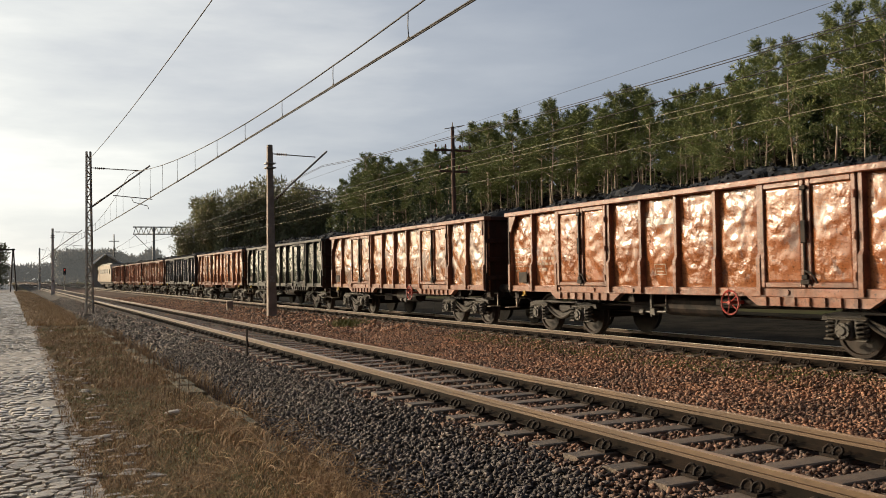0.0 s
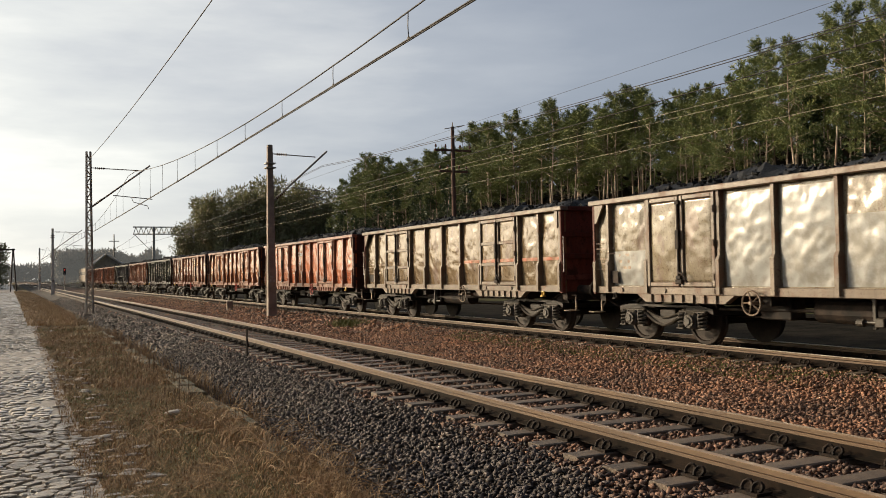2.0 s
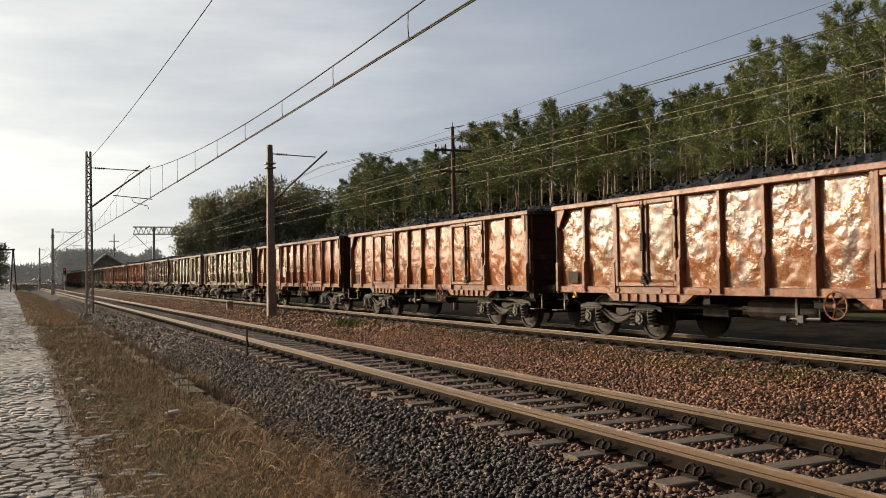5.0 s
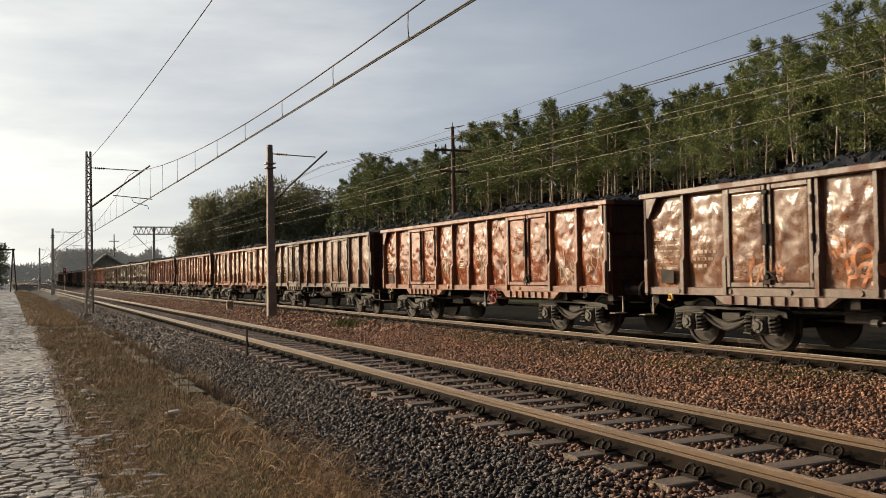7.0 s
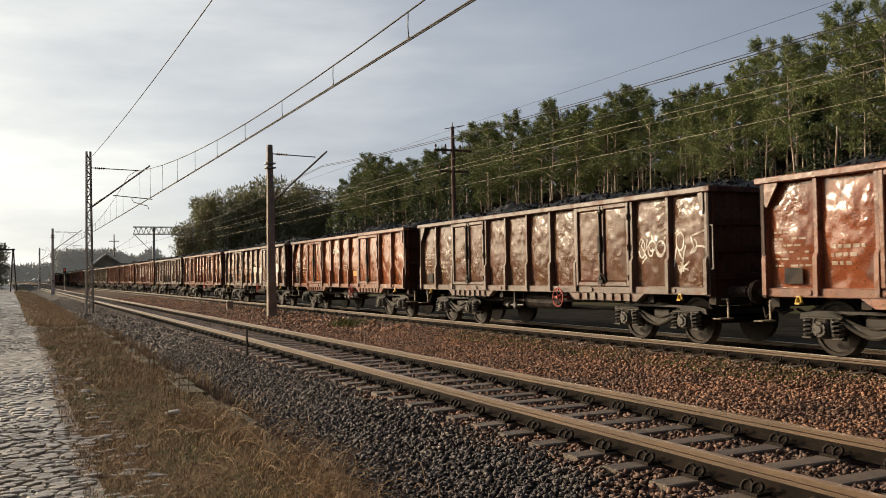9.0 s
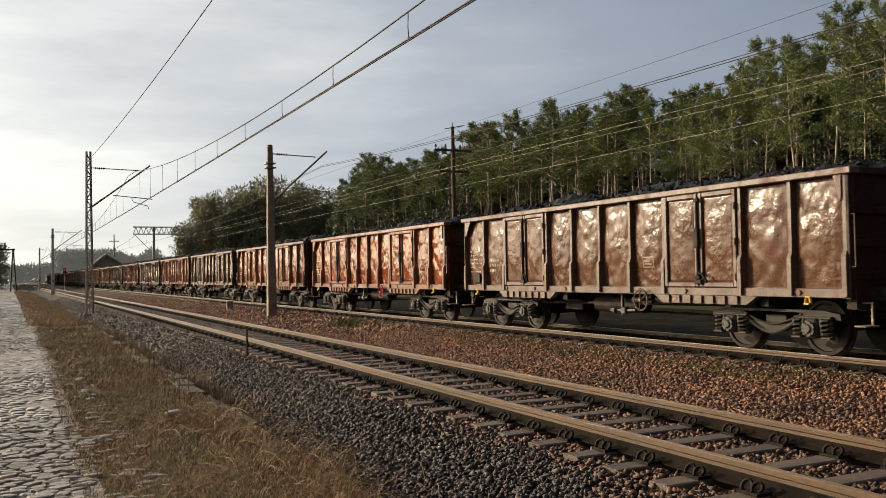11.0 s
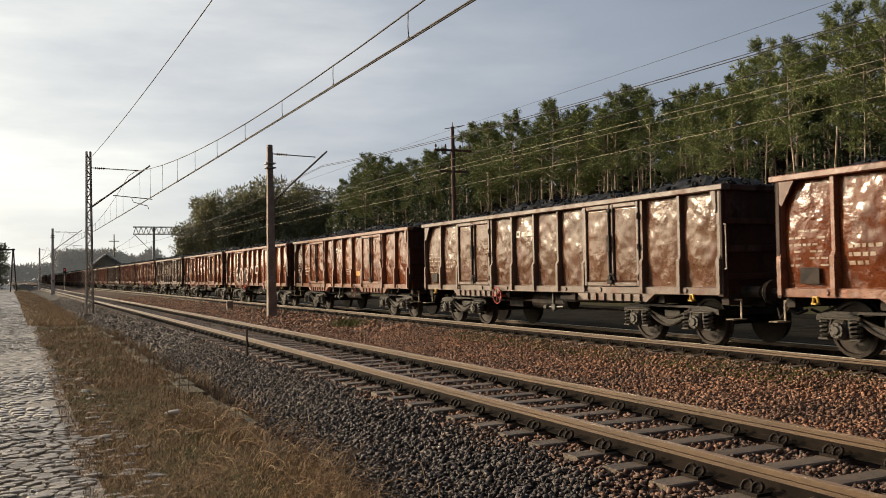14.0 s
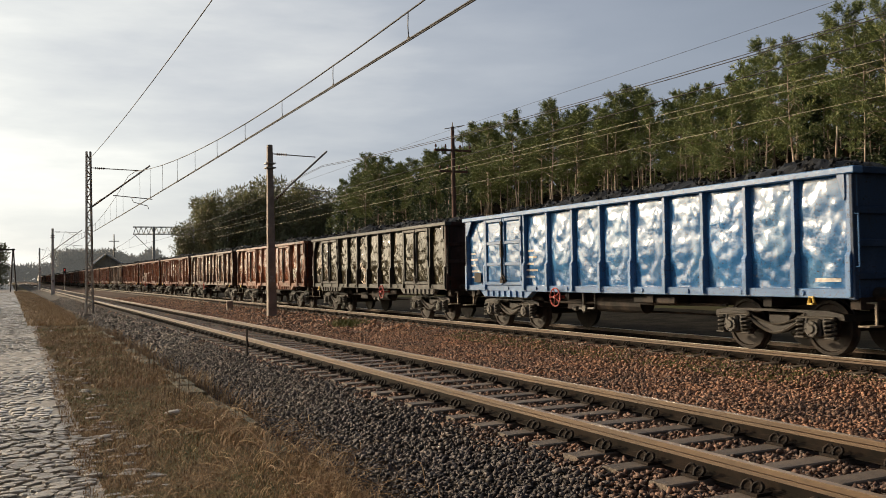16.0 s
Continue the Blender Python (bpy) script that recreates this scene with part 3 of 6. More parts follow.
def bogie_meshes():
    out = {}
    def bow(y, low):
        return 0.69 - low * (1 - (abs(y) / 0.66) ** 1.7)
    bm = bmesh.new()
    ys = [-0.66 + 1.32 * i / 12 for i in range(13)]
    for x in (-1.06, 0.98):
        prism(bm, [(y, bow(y, 0.20)) for y in ys] + [(y, bow(y, 0.31) - 0.05) for y in ys[::-1]], x, x + 0.08)
        prism(bm, [(-0.95, 0.70), (-0.70, 0.755), (0.70, 0.755), (0.95, 0.70), (0.66, 0.71), (-0.66, 0.71)], x - 0.03, x + 0.11)
        for s in (-1, 1):
            arm = [(s * 0.60, 0.70), (s * 0.72, 0.75), (s * 1.10, 0.75), (s * 1.40, 0.70), (s * 1.42, 0.60), (s * 1.12, 0.63), (s * 0.70, 0.60)]
            prism(bm, arm if s < 0 else arm[::-1], x - 0.02, x + 0.10)
    box(bm, -0.98, 0.98, -0.24, 0.24, 0.42, 0.66, 0.02)
    for y in (-1.40, 1.30):
        box(bm, -1.0, 1.0, y, y + 0.1, 0.58, 0.70, 0.01)
    out["bogie_frame"] = mesh_of("bogie_frame", bm, BOGIE)
    bm = bmesh.new()
    # rounded lip along the bowed lower chord, and a tie bar above it
    tube(bm, [(-1.09, y, bow(y, 0.31) - 0.03) for y in ys], 0.028, 6)
    tube(bm, [(-1.08, y, bow(y, 0.20) + 0.005) for y in ys], 0.018, 6)
    out["bowed_beam"] = mesh_of("bowed_beam", bm, BOGIE_PALE)
    bm = bmesh.new()
    box(bm, -1.20, -1.00, -0.13, 0.13, 0.31, 0.62, 0.04)
    rod(bm, (-1.19, 0, 0.46), (-1.24, 0, 0.46), 0.13, 0.125, 14)
    rod(bm, (-1.235, 0, 0.46), (-1.265, 0, 0.46), 0.085, 0.06, 12)
    for q in range(6):
        c, d = 0.105 * math.cos(math.tau * q / 6), 0.105 * math.sin(math.tau * q / 6)
        rod(bm, (-1.20, c, 0.46 + d), (-1.255, c, 0.46 + d), 0.014, seg=6)
    for q in (-1, 1):
        tube(bm, [(-1.13, q * 0.17, 0.64), (-1.15, q * 0.18, 0.52), (-1.15, q * 0.20, 0.40), (-1.14, q * 0.27, 0.335), (-1.13, q * 0.39, 0.325)], 0.026, 6)
    box(bm, -1.19, -1.05, 0.20, 0.40, 0.30, 0.335, 0.01)
    box(bm, -1.19, -1.05, -0.40, -0.20, 0.30, 0.335, 0.01)
    box(bm, -1.15, -1.04, -0.38, 0.38, 0.61, 0.66, 0.02)
    out["axlebox"] = mesh_of("axlebox", bm, BOGIE_PALE)
    bm = bmesh.new()
    pts = [(-1.12 + 0.085 * math.cos(a), 0.085 * math.sin(a), 0.34 + 0.29 * i / 32) for i, a in enumerate([math.tau * 4 * k / 32 for k in range(33)])]
    tube(bm, pts, 0.021, 5)
    out["spring"] = mesh_of("spring", bm, BOGIE_PALE)
    bm = bmesh.new()
    rod(bm, (-1.15, 0, 0), (1.15, 0, 0), 0.085, seg=12)
    for s in (-1, 1):
        prof = [(0.685, 0.495), (0.715, 0.490), (0.725, 0.462), (0.82, 0.455), (0.822, 0.40), (0.79, 0.385), (0.775, 0.20), (0.82, 0.15), (0.83, 0.085)]
        prof = [(0.68, 0.085), (0.685, 0.40)] + prof
        lathe(bm, [(s * a, r) for a, r in prof], 20)
    out["wheelset"] = mesh_of("wheelset", bm, TYRE)
    return out


BG = bogie_meshes()
WHEELS = {0.9: [], -0.9: []}


def add_bogie(wagon, y):
    b = part("bogie", BG["bogie_frame"], None, wagon, "grimy cast steel bogie with coil springs", at=pose(0, y, 0))
    part("bowed_beam", BG["bowed_beam"], None, b)
    for a in (-0.9, 0.9):
        w = part("wheelset", BG["wheelset"], None, b, at=pose(0, a, 0.46))
        WHEELS[a].append(w)
        part("axlebox", BG["axlebox"], None, b, at=pose(0, a, 0))
        for s in (-0.28, 0.28):
            part("spring", BG["spring"], None, b, at=pose(0, a + s, 0))
    return b


def coal_mesh(seed):
    """Heaped coal: a lumpy mound with loose lumps on it."""
    bm = bmesh.new()
    nx, ny = 12, 80
    rows = []
    for j in range(ny + 1):
        y = -6.24 + 12.48 * j / ny
        row = []
        for i in range(nx + 1):
            x = -1.30 + 2.60 * i / nx
            e = min(1, (6.24 - abs(y)) / 1.0) * min(1, (1.30 - abs(x)) / 0.8)
            h = 2.86 + e * (0.36 + 0.18 * noise.noise((y * 0.55, x * 0.5, seed))) + 0.06 * noise.noise((x * 6, y * 6, seed + 2)) + 0.07 * noise.noise((x * 13, y * 13, seed))
            row.append(bm.verts.new((x, y, h)))
        rows.append(row)
    for a, b in zip(rows, rows[1:]):
        for i in range(nx):
            bm.faces.new((a[i], a[i + 1], b[i + 1], b[i]))
    base = [bm.verts.new((x, y, 1.5)) for x, y in ((-1.3, -6.24), (1.3, -6.24), (1.3, 6.24), (-1.3, 6.24))]
    bm.faces.new(base)
    r = random.Random(seed)
    for _ in range(900):
        j, i = r.randrange(1, ny), r.randrange(1, nx)
        v = rows[j][i].co
        s = r.uniform(0.02, 0.068)
        m = Matrix.Translation(v + Vector((r.uniform(-0.1, 0.1), r.uniform(-0.08, 0.08), 0.015))) @ Euler((r.random() * 6, r.random() * 6, 0)).to_matrix().to_4x4() @ Matrix.Diagonal((s, s * r.uniform(0.7, 1.4), s * 0.8, 1))
        vs = [bm.verts.new(m @ Vector(c)) for c in ((1, 0, 0), (-1, 0, 0), (0, 1, 0), (0, -1, 0), (0, 0, 1), (0, 0, -1))]
        for a, b, c in ((0, 2, 4), (2, 1, 4), (1, 3, 4), (3, 0, 4), (2, 0, 5), (1, 2, 5), (3, 1, 5), (0, 3, 5)):
            bm.faces.new((vs[a], vs[b], vs[c]))
    me = bpy.data.meshes.new("coal_load")
    bm.to_mesh(me); bm.free()
    me.materials.append(COAL)
    return me


COAL_MESHES = [coal_mesh(s) for s in (1, 5, 9)]
TRAIN = []      # (thing, distance of its middle ahead of the reference point)


def bay_places(k):
    y = BODY
    bays = BAYS
    if k == -20:
        bays = [("panel", 1.11), ("doors", 2.02)] + [("panel", 1.06)] * 8 + [("panel", 1.11)]
    elif k == -19:
        bays = [("panel", 1.11), ("doors", 2.02)] + [("panel", 1.06)] * 4 + [("panel", 1.11)] * 2 + [("doors", 2.02), ("panel", 1.11)]
    elif k == 0:
        bays = [("panel", 0.98)] * 2 + [("doors", 2.02)] + [("panel", 1.19)] * 4 + [("doors", 2.02)] + [("panel", 0.98)] * 2
    elif k in (-1, -2):
        bays = [("panel", 0.51), ("panel", 1.28), ("doors", 2.02)] + [("panel", 1.28)] * 4 + [("doors", 2.02), ("panel", 1.28), ("panel", 0.51)]
    for kind, w in bays:
        yield kind, w, y - w / 2
        y -= w


def build_wagon(k, coat, label, style="dented", cross=False, wheel="front", ends=None):
    wagon = tagged(new("coal_wagon"), label, "freight wagon", "wagons of the coal train")
    r = random.Random(k * 7 + 100)
    steel = ends or coat
    edges = [BODY - 0.05, -BODY + 0.05]
    for i, (kind, w, y) in enumerate(bay_places(k)):
        if kind == "panel":
            part("side_panel", r.choice(SHEETS[style][w]), coat, wagon, at=pose(SIDE_X, y, 0.98 + 0.02))
        else:
            part("door_sill", BARS["door_sill"], steel, wagon, at=pose(0, y, 0))
            for s in (-1, 1):
                d = part("door_leaf", LEAF_CROSS if cross else LEAF_PLAIN, steel, wagon, at=pose(SIDE_X - 0.095, y + s * 0.485, 1.125))
                part("door_sheet", r.choice(LEAVES[style]), coat, d, at=pose(-0.005, 0, 0.08))
            part("door_latch", LATCH, UNDER, wagon, at=pose(SIDE_X - 0.085, y, 1.22))
        edges.append(y - w / 2)
    for y in edges[:-1]:
        part("side_post", POST, steel, wagon, at=pose(SIDE_X, min(BODY - 0.05, max(-BODY + 0.05, y)), 1.0))
    for name in ("top_rail", "side_sill", "far_side"):
        part(name, BARS[name], steel, wagon)
    part("underframe", BARS["underframe"], None, wagon, "black grimy underframe")
    for s in (-1, 1):
        turn = 0 if s < 0 else 180
        wall = END_SHADED_BLUE if steel == FRAMES["blue"] else END_SHADED_RED if steel == FRAMES["tan"] else END_SHADED
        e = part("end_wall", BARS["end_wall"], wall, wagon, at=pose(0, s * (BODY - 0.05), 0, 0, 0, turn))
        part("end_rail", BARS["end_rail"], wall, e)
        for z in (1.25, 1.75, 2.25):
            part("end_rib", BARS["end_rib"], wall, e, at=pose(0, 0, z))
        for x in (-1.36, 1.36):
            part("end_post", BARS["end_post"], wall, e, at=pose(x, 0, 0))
        for x in (-0.875, 0.875):
            part("buffer", BARS["buffer"], None, wagon, at=pose(x, s * (HALF - 0.0), 1.03, 0, 0, 0 if s > 0 else 180))
        part("coupling", BARS["coupling"], None, wagon, at=pose(0, s * HALF, 1.0, 0, 0, 0 if s > 0 else 180))
        part("brake_hose", BARS["brake_hose"], None, wagon, at=pose(0, s * HALF, 1.0, 0, 0, 0 if s > 0 else 180))
        part("corner_gusset", BARS["corner_gusset"], steel, wagon, at=pose(0, s * (BODY - 0.08), 0) @ Matrix.Diagonal((1, s if s > 0 else -0.45, 1, 1)))
        part("step", BARS["step"], None, wagon, at=pose(0, s * 6.52, 0, 0, 0) @ Matrix.Diagonal((1, s, 1, 1)))
        part("rope_hook", BARS["rope_hook"], YELLOW if r.random() < 0.6 else UNDER, wagon, at=pose(-1.43, s * 5.6, 0.86))
    part("grab_rail", BARS["grab_rail"], WHITE if r.random() < 0.5 else steel, wagon, at=pose(0.0, -BODY - 0.02, 0))
    if k in (0, -2, -3, -15, -19):
        part("grab_rail", BARS["grab_rail"], WHITE, wagon, at=pose(0.0, BODY + 0.26, 0))
    part("brake_wheel", BARS["brake_wheel"], RED if k in (2, 1, 3, -7, -8, -9, -10, -12, -15, -17, -19, -20) else steel, wagon, at=pose(-1.5, {"front": 1.7, "mid": -1.5}[wheel], 0.86))
    part("brake_gear", BARS["brake_gear"], None, wagon, "rusty brake valve and lever", at=pose(0, -0.6 if k % 2 else 0.9, 0))
    part("label_plate", BARS["label_plate"], None, wagon, at=pose(SIDE_X - 0.075, BODY - 0.62, 1.32))
    for y in (-4.5, 4.5):
        add_bogie(wagon, y)
    coal = tagged(new("coal_load", COAL_MESHES[k % 3]), "heap of wet black coal filling a wagon", "coal", "coal loads")
    TRAIN.append((wagon, 14.04 * k - HALF))
    TRAIN.append((coal, 14.04 * k - HALF))
    return wagon


COATS = {
    "orange": paint("orange_brown_paint", (0.27, 0.092, 0.034), amount=0.42, second=(0.33, 0.14, 0.062), wrinkle=0.55, rough=0.17, spec=0.68),
    # Deeper coat for later wagons; part of the sun's fading is in it.
    "amber": paint("deep_dimmed_amber_paint", (0.21, 0.056, 0.017), amount=0.36, second=(0.25, 0.082, 0.03), wrinkle=0.6, rough=0.09, spec=0.48, worn=0.24),
    "brown": paint("red_brown_paint", (0.205, 0.058, 0.024), amount=0.42, second=(0.26, 0.09, 0.04), wrinkle=0.42, rough=0.15, spec=0.48),
    "plain": paint("smooth_red_brown_paint", (0.21, 0.056, 0.022), amount=0.25, dirt=0.25, second=(0.24, 0.078, 0.032), wrinkle=0.14, rough=0.11, spec=0.6),
    "dull": paint("dull_brown_paint", (0.165, 0.078, 0.045), amount=0.5, dirt=0.5, second=(0.22, 0.125, 0.078), wrinkle=0.4, rough=0.2, spec=0.42),
    # Two coats darkened for later wagons: the fading sun is put into the paint.
    "umber": paint("dimmed_red_brown_paint", (0.135, 0.036, 0.013), amount=0.4, second=(0.18, 0.055, 0.02), wrinkle=0.5, rough=0.16, spec=0.3),
    "drab": paint("dimmed_dull_brown_paint", (0.115, 0.056, 0.032), amount=0.5, dirt=0.5, second=(0.16, 0.088, 0.052), wrinkle=0.45, rough=0.2, spec=0.28),
    "rust": paint("rust_orange_paint", (0.26, 0.10, 0.038), (0.10, 0.034, 0.014), amount=0.58, second=(0.40, 0.22, 0.11), wrinkle=0.8, rough=0.22, spec=0.9),
    "red": paint("red_oxide_paint", (0.34, 0.085, 0.032), amount=0.33, second=(0.42, 0.15, 0.07), wrinkle=0.6, rough=0.22, spec=0.85),
    "tan": paint("khaki_grey_paint", (0.16, 0.113, 0.062), (0.10, 0.05, 0.024), amount=0.42, dirt=0.55, second=(0.22, 0.175, 0.11), wrinkle=0.2),
    "silver": paint("bare_grey_paint", (0.20, 0.165, 0.11), (0.11, 0.06, 0.03), amount=0.42, dirt=0.5, second=(0.30, 0.27, 0.21), wrinkle=0.15),
    "green": paint("dark_green_paint", (0.055, 0.065, 0.05), (0.12, 0.06, 0.03), amount=0.3, second=(0.12, 0.13, 0.10), wrinkle=0.25),
    "navy": paint("dark_blue_paint", (0.04, 0.05, 0.085), (0.12, 0.06, 0.03), amount=0.25, second=(0.10, 0.11, 0.15), wrinkle=0.2),
    "olive": paint("black_olive_paint", (0.022, 0.020, 0.012), (0.07, 0.038, 0.018), amount=0.3, dirt=0.5, second=(0.05, 0.041, 0.022), wrinkle=0.6, rough=0.085, spec=0.3, worn=0.22),
    "blue": paint("mid_blue_paint", (0.03, 0.125, 0.29), (0.10, 0.09, 0.08), amount=0.06, dirt=0.3, second=(0.07, 0.20, 0.36), wrinkle=0.3, rough=0.19, spec=0.8),
}
FRAMES = {
    "orange": paint("brown_frame_paint", (0.19, 0.068, 0.032), amount=0.5, dirt=0.5, rough=0.3, wrinkle=0.25),
    "tan": paint("khaki_frame_paint", (0.12, 0.085, 0.052), (0.12, 0.06, 0.03), amount=0.5, dirt=0.55, rough=0.4, wrinkle=0.15),
    "dull": paint("dull_frame_paint", (0.095, 0.056, 0.038), amount=0.5, dirt=0.6, rough=0.4, wrinkle=0.15),
    "dark": paint("dark_frame_paint", (0.018, 0.016, 0.013), (0.05, 0.03, 0.018), amount=0.3, dirt=0.5, rough=0.45, wrinkle=0.15, spec=0.35),
    "blue": paint("blue_frame_paint", (0.035, 0.115, 0.26), (0.10, 0.09, 0.08), amount=0.06, dirt=0.35, rough=0.35, wrinkle=0.1),
}
# End walls' shade is painted into the base colour, along with coal dust.
END_SHADED = paint("shaded_dusty_end_paint", (0.045, 0.018, 0.011), (0.03, 0.014, 0.008), amount=0.4, dirt=0.8, rough=0.6, wrinkle=0.15, spec=0.25)
END_SHADED_RED = paint("shaded_dusty_red_end_paint", (0.10, 0.026, 0.016), (0.05, 0.018, 0.01), amount=0.4, dirt=0.7, rough=0.6, wrinkle=0.15, spec=0.25)
END_SHADED_BLUE = paint("shaded_dusty_blue_end_paint", (0.012, 0.035, 0.085), (0.02, 0.02, 0.02), amount=0.2, dirt=0.6, rough=0.5, wrinkle=0.15, spec=0.3)
FRAME_OF = {"drab": "dull", "tan": "tan", "silver": "tan", "dull": "dull", "green": "dark", "navy": "dark", "olive": "dark", "blue": "blue"}
FLEET = [
    (9, "brown", "dented", "red-brown coal wagon behind the locomotive"),
    (8, "red", "dented", "red-brown coal wagon with weathered sides"),
    (7, "orange", "dented", "orange-brown coal wagon with rusty sides"),
    (6, "navy", "smooth", "dark blue-grey coal wagon, grimy and loaded"),
    (5, "orange", "dented", "orange-brown coal wagon with pale worn sheets"),
    (4, "green", "dented", "dark green coal wagon with dull worn sides"),
    (3, "rust", "battered", "rusty orange coal wagon with badly dented sides"),
    (2, "orange", "battered", "orange-brown coal wagon with battered glossy sheets"),
    (1, "red", "dented", "bright red-oxide coal wagon with glossy wet sides"),
    (0, "tan", "dented", "khaki-grey coal wagon with a thin red stripe"),
    (-1, "silver", "dented", "pale grey coal wagon with bare worn sheets"),
    (-2, "tan", "battered", "khaki coal wagon with dented sides and framed doors"),
    (-3, "brown", "smooth", "red-brown coal wagon with white paint splashes"),
    (-4, "orange", "dented", "orange-brown coal wagon with an amber label"),
    (-5, "rust", "battered", "orange-brown coal wagon with buckled sheets"),
    (-6, "dull", "dented", "dull grey-brown coal wagon with worn doors"),
    (-7, "brown", "battered", "orange-brown coal wagon with pale spray tags"),
    (-8, "dull", "battered", "dull brown coal wagon with orange and white spray paint"),
    (-9, "amber", "dented", "orange-brown coal wagon with a yellow label"),
    (-10, "drab", "dented", "dark brown coal wagon with white spray tags"),
    (-11, "brown", "dented", "red-brown coal wagon with white lettering"),
    (-12, "amber", "battered", "rusty orange coal wagon with buckled sheets"),
    (-13, "drab", "dented", "grey-brown coal wagon with worn sheets"),
    (-14, "amber", "dented", "glossy orange-brown coal wagon with a yellow label"),
    (-15, "plain", "smooth", "smooth red-brown coal wagon with large white letters"),
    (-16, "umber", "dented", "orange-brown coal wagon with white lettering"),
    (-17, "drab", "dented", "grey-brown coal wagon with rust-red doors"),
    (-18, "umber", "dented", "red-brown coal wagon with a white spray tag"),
    (-19, "olive", "battered", "black-olive coal wagon with grimy sheets"),
    (-20, "blue", "battered", "blue coal wagon with dented glossy sides"),
]
WAGONS = {}
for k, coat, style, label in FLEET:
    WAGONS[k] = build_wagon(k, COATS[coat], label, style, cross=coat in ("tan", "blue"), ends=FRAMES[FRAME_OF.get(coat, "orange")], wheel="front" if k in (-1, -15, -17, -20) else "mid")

# ---- locomotive ----
def build_loco():
    cream = mat("cream_loco_paint", (0.45, 0.41, 0.35), 0.35, vary=(0.45, 0.36, 0.26), scale=1.5)
    body_paint = mat("pale_loco_paint", (0.50, 0.44, 0.37), 0.35, vary=(0.42, 0.34, 0.26), scale=1.5)
    grey = mat("loco_roof_grey", (0.25, 0.24, 0.22), 0.5, vary=(0.15, 0.14, 0.13), scale=2)
    glass = mat("dark_cab_glass", (0.02, 0.022, 0.025), 0.08)
    loco = tagged(new("electric_locomotive"), "pale cream-grey electric locomotive hauling the coal train", "locomotive")
    bm = bmesh.new()
    prism(bm, [(-9.0, 1.05), (9.0, 1.05), (9.25, 1.9), (8.8, 2.75), (8.3, 3.30), (-8.3, 3.30), (-8.8, 2.75), (-9.25, 1.9)], -1.45, 1.45)
    bmesh.ops.bevel(bm, geom=bm.edges[:], offset=0.09, segments=2, affect="EDGES")
    part("body", bm, body_paint, loco)
    for s in (-1, 1):
        bm = bmesh.new()
        prism(bm, [(s * 6.6, 1.10), (s * 9.04, 1.10), (s * 9.28, 1.9), (s * 8.83, 2.74), (s * 8.3, 3.28), (s * 6.6, 3.28)], -1.47, 1.47)
        cab = part("cab", bm, cream, loco)
        bm = bmesh.new()
        box(bm, -1.15, 1.15, s * 8.98 - 0.06, s * 8.98 + 0.06, 2.15, 2.7, 0.02)
        part("windscreen", bm, glass, cab)
        bm = bmesh.new()
        box(bm, -1.485, -1.45, s * 7.7 - 0.4, s * 7.7 + 0.4, 2.1, 2.7, 0.01)
        part("side_window", bm, glass, cab)
    bm = bmesh.new()
    box(bm, -1.2, 1.2, -7.8, 7.8, 3.28, 3.5, 0.06)
    part("roof", bm, grey, loco)
    for i in range(5):
        bm = bmesh.new()
        box(bm, -1.475, -1.44, i * 2.2 - 5.2, i * 2.2 - 3.6, 2.2, 2.75, 0.02)
        part("grille", bm, grey, loco)
    bm = bmesh.new()
    for s in (-0.5, 0.5):
        tube(bm, [(s, 5.2, 3.55), (s * 0.8, 3.6, 4.3), (s, 5.0, 5.05)], 0.03)
    tube(bm, [(-0.95, 5.0, 4.95), (-0.6, 5.0, 5.08), (0.6, 5.0, 5.08), (0.95, 5.0, 4.95)], 0.03)
    box(bm, -0.6, 0.6, 4.6, 5.6, 3.5, 3.58)
    part("pantograph", bm, GALV, loco)
    bm = bmesh.new()
    box(bm, -1.2, 1.2, -8.9, 8.9, 0.75, 1.08, 0.03)
    box(bm, -1.1, 1.1, -2.0, 2.0, 0.35, 0.75, 0.05)
    part("underframe", bm, UNDER, loco)
    for y in (-5.2, 5.2):
        add_bogie(loco, y)
    TRAIN.append((loco, 14.04 * 9 + 0.9 + 9.3))


build_loco()

# ---- masts and overhead line ----
INSUL = mat("brown_insulator", (0.10, 0.04, 0.025), 0.2)


def lattice_mast(x, y, top, reach, label, foot=-0.45):
    """Two steel channels with lacing, a hinged bracket towards the track, and a concrete foot."""
    mast = tagged(new("lattice_mast"), label, "catenary mast", "masts along the line")
    mast.matrix_basis = pose(x, y, 0)
    for s in (-1, 1):
        bm = bmesh.new()
        a, b = Vector((s * 0.16, 0, foot)), Vector((s * 0.095, 0, top))
        for q in (-0.07, 0.07):
            rod(bm, a + Vector((0, q, 0)), b + Vector((0, q, 0)), 0.052, seg=4)
        part("mast_channel", bm, GALV, mast)
    bm = bmesh.new()
    n = 20
    for i in range(n):
        z0, z1 = foot + 0.4 + (top - foot - 0.5) * i / n, foot + 0.4 + (top - foot - 0.5) * (i + 1) / n
        w0, w1 = 0.16 - 0.065 * i / n, 0.16 - 0.065 * (i + 1) / n
        s = 1 if i % 2 else -1
        rod(bm, (s * w0, 0.0, z0), (-s * w1, 0.0, z1), 0.03, seg=4)
        box(bm, -w0, w0, -0.03, 0.03, z0 - 0.02, z0 + 0.03)
    part("lacing", bm, GALV, mast)
    bm = bmesh.new()
    box(bm, -0.32, 0.32, -0.25, 0.25, foot - 0.3, foot + 0.1, 0.03)
    part("concrete_foot", bm, CONCRETE, mast)
    bracket(mast, reach, 7.30, 5.25)
    return mast


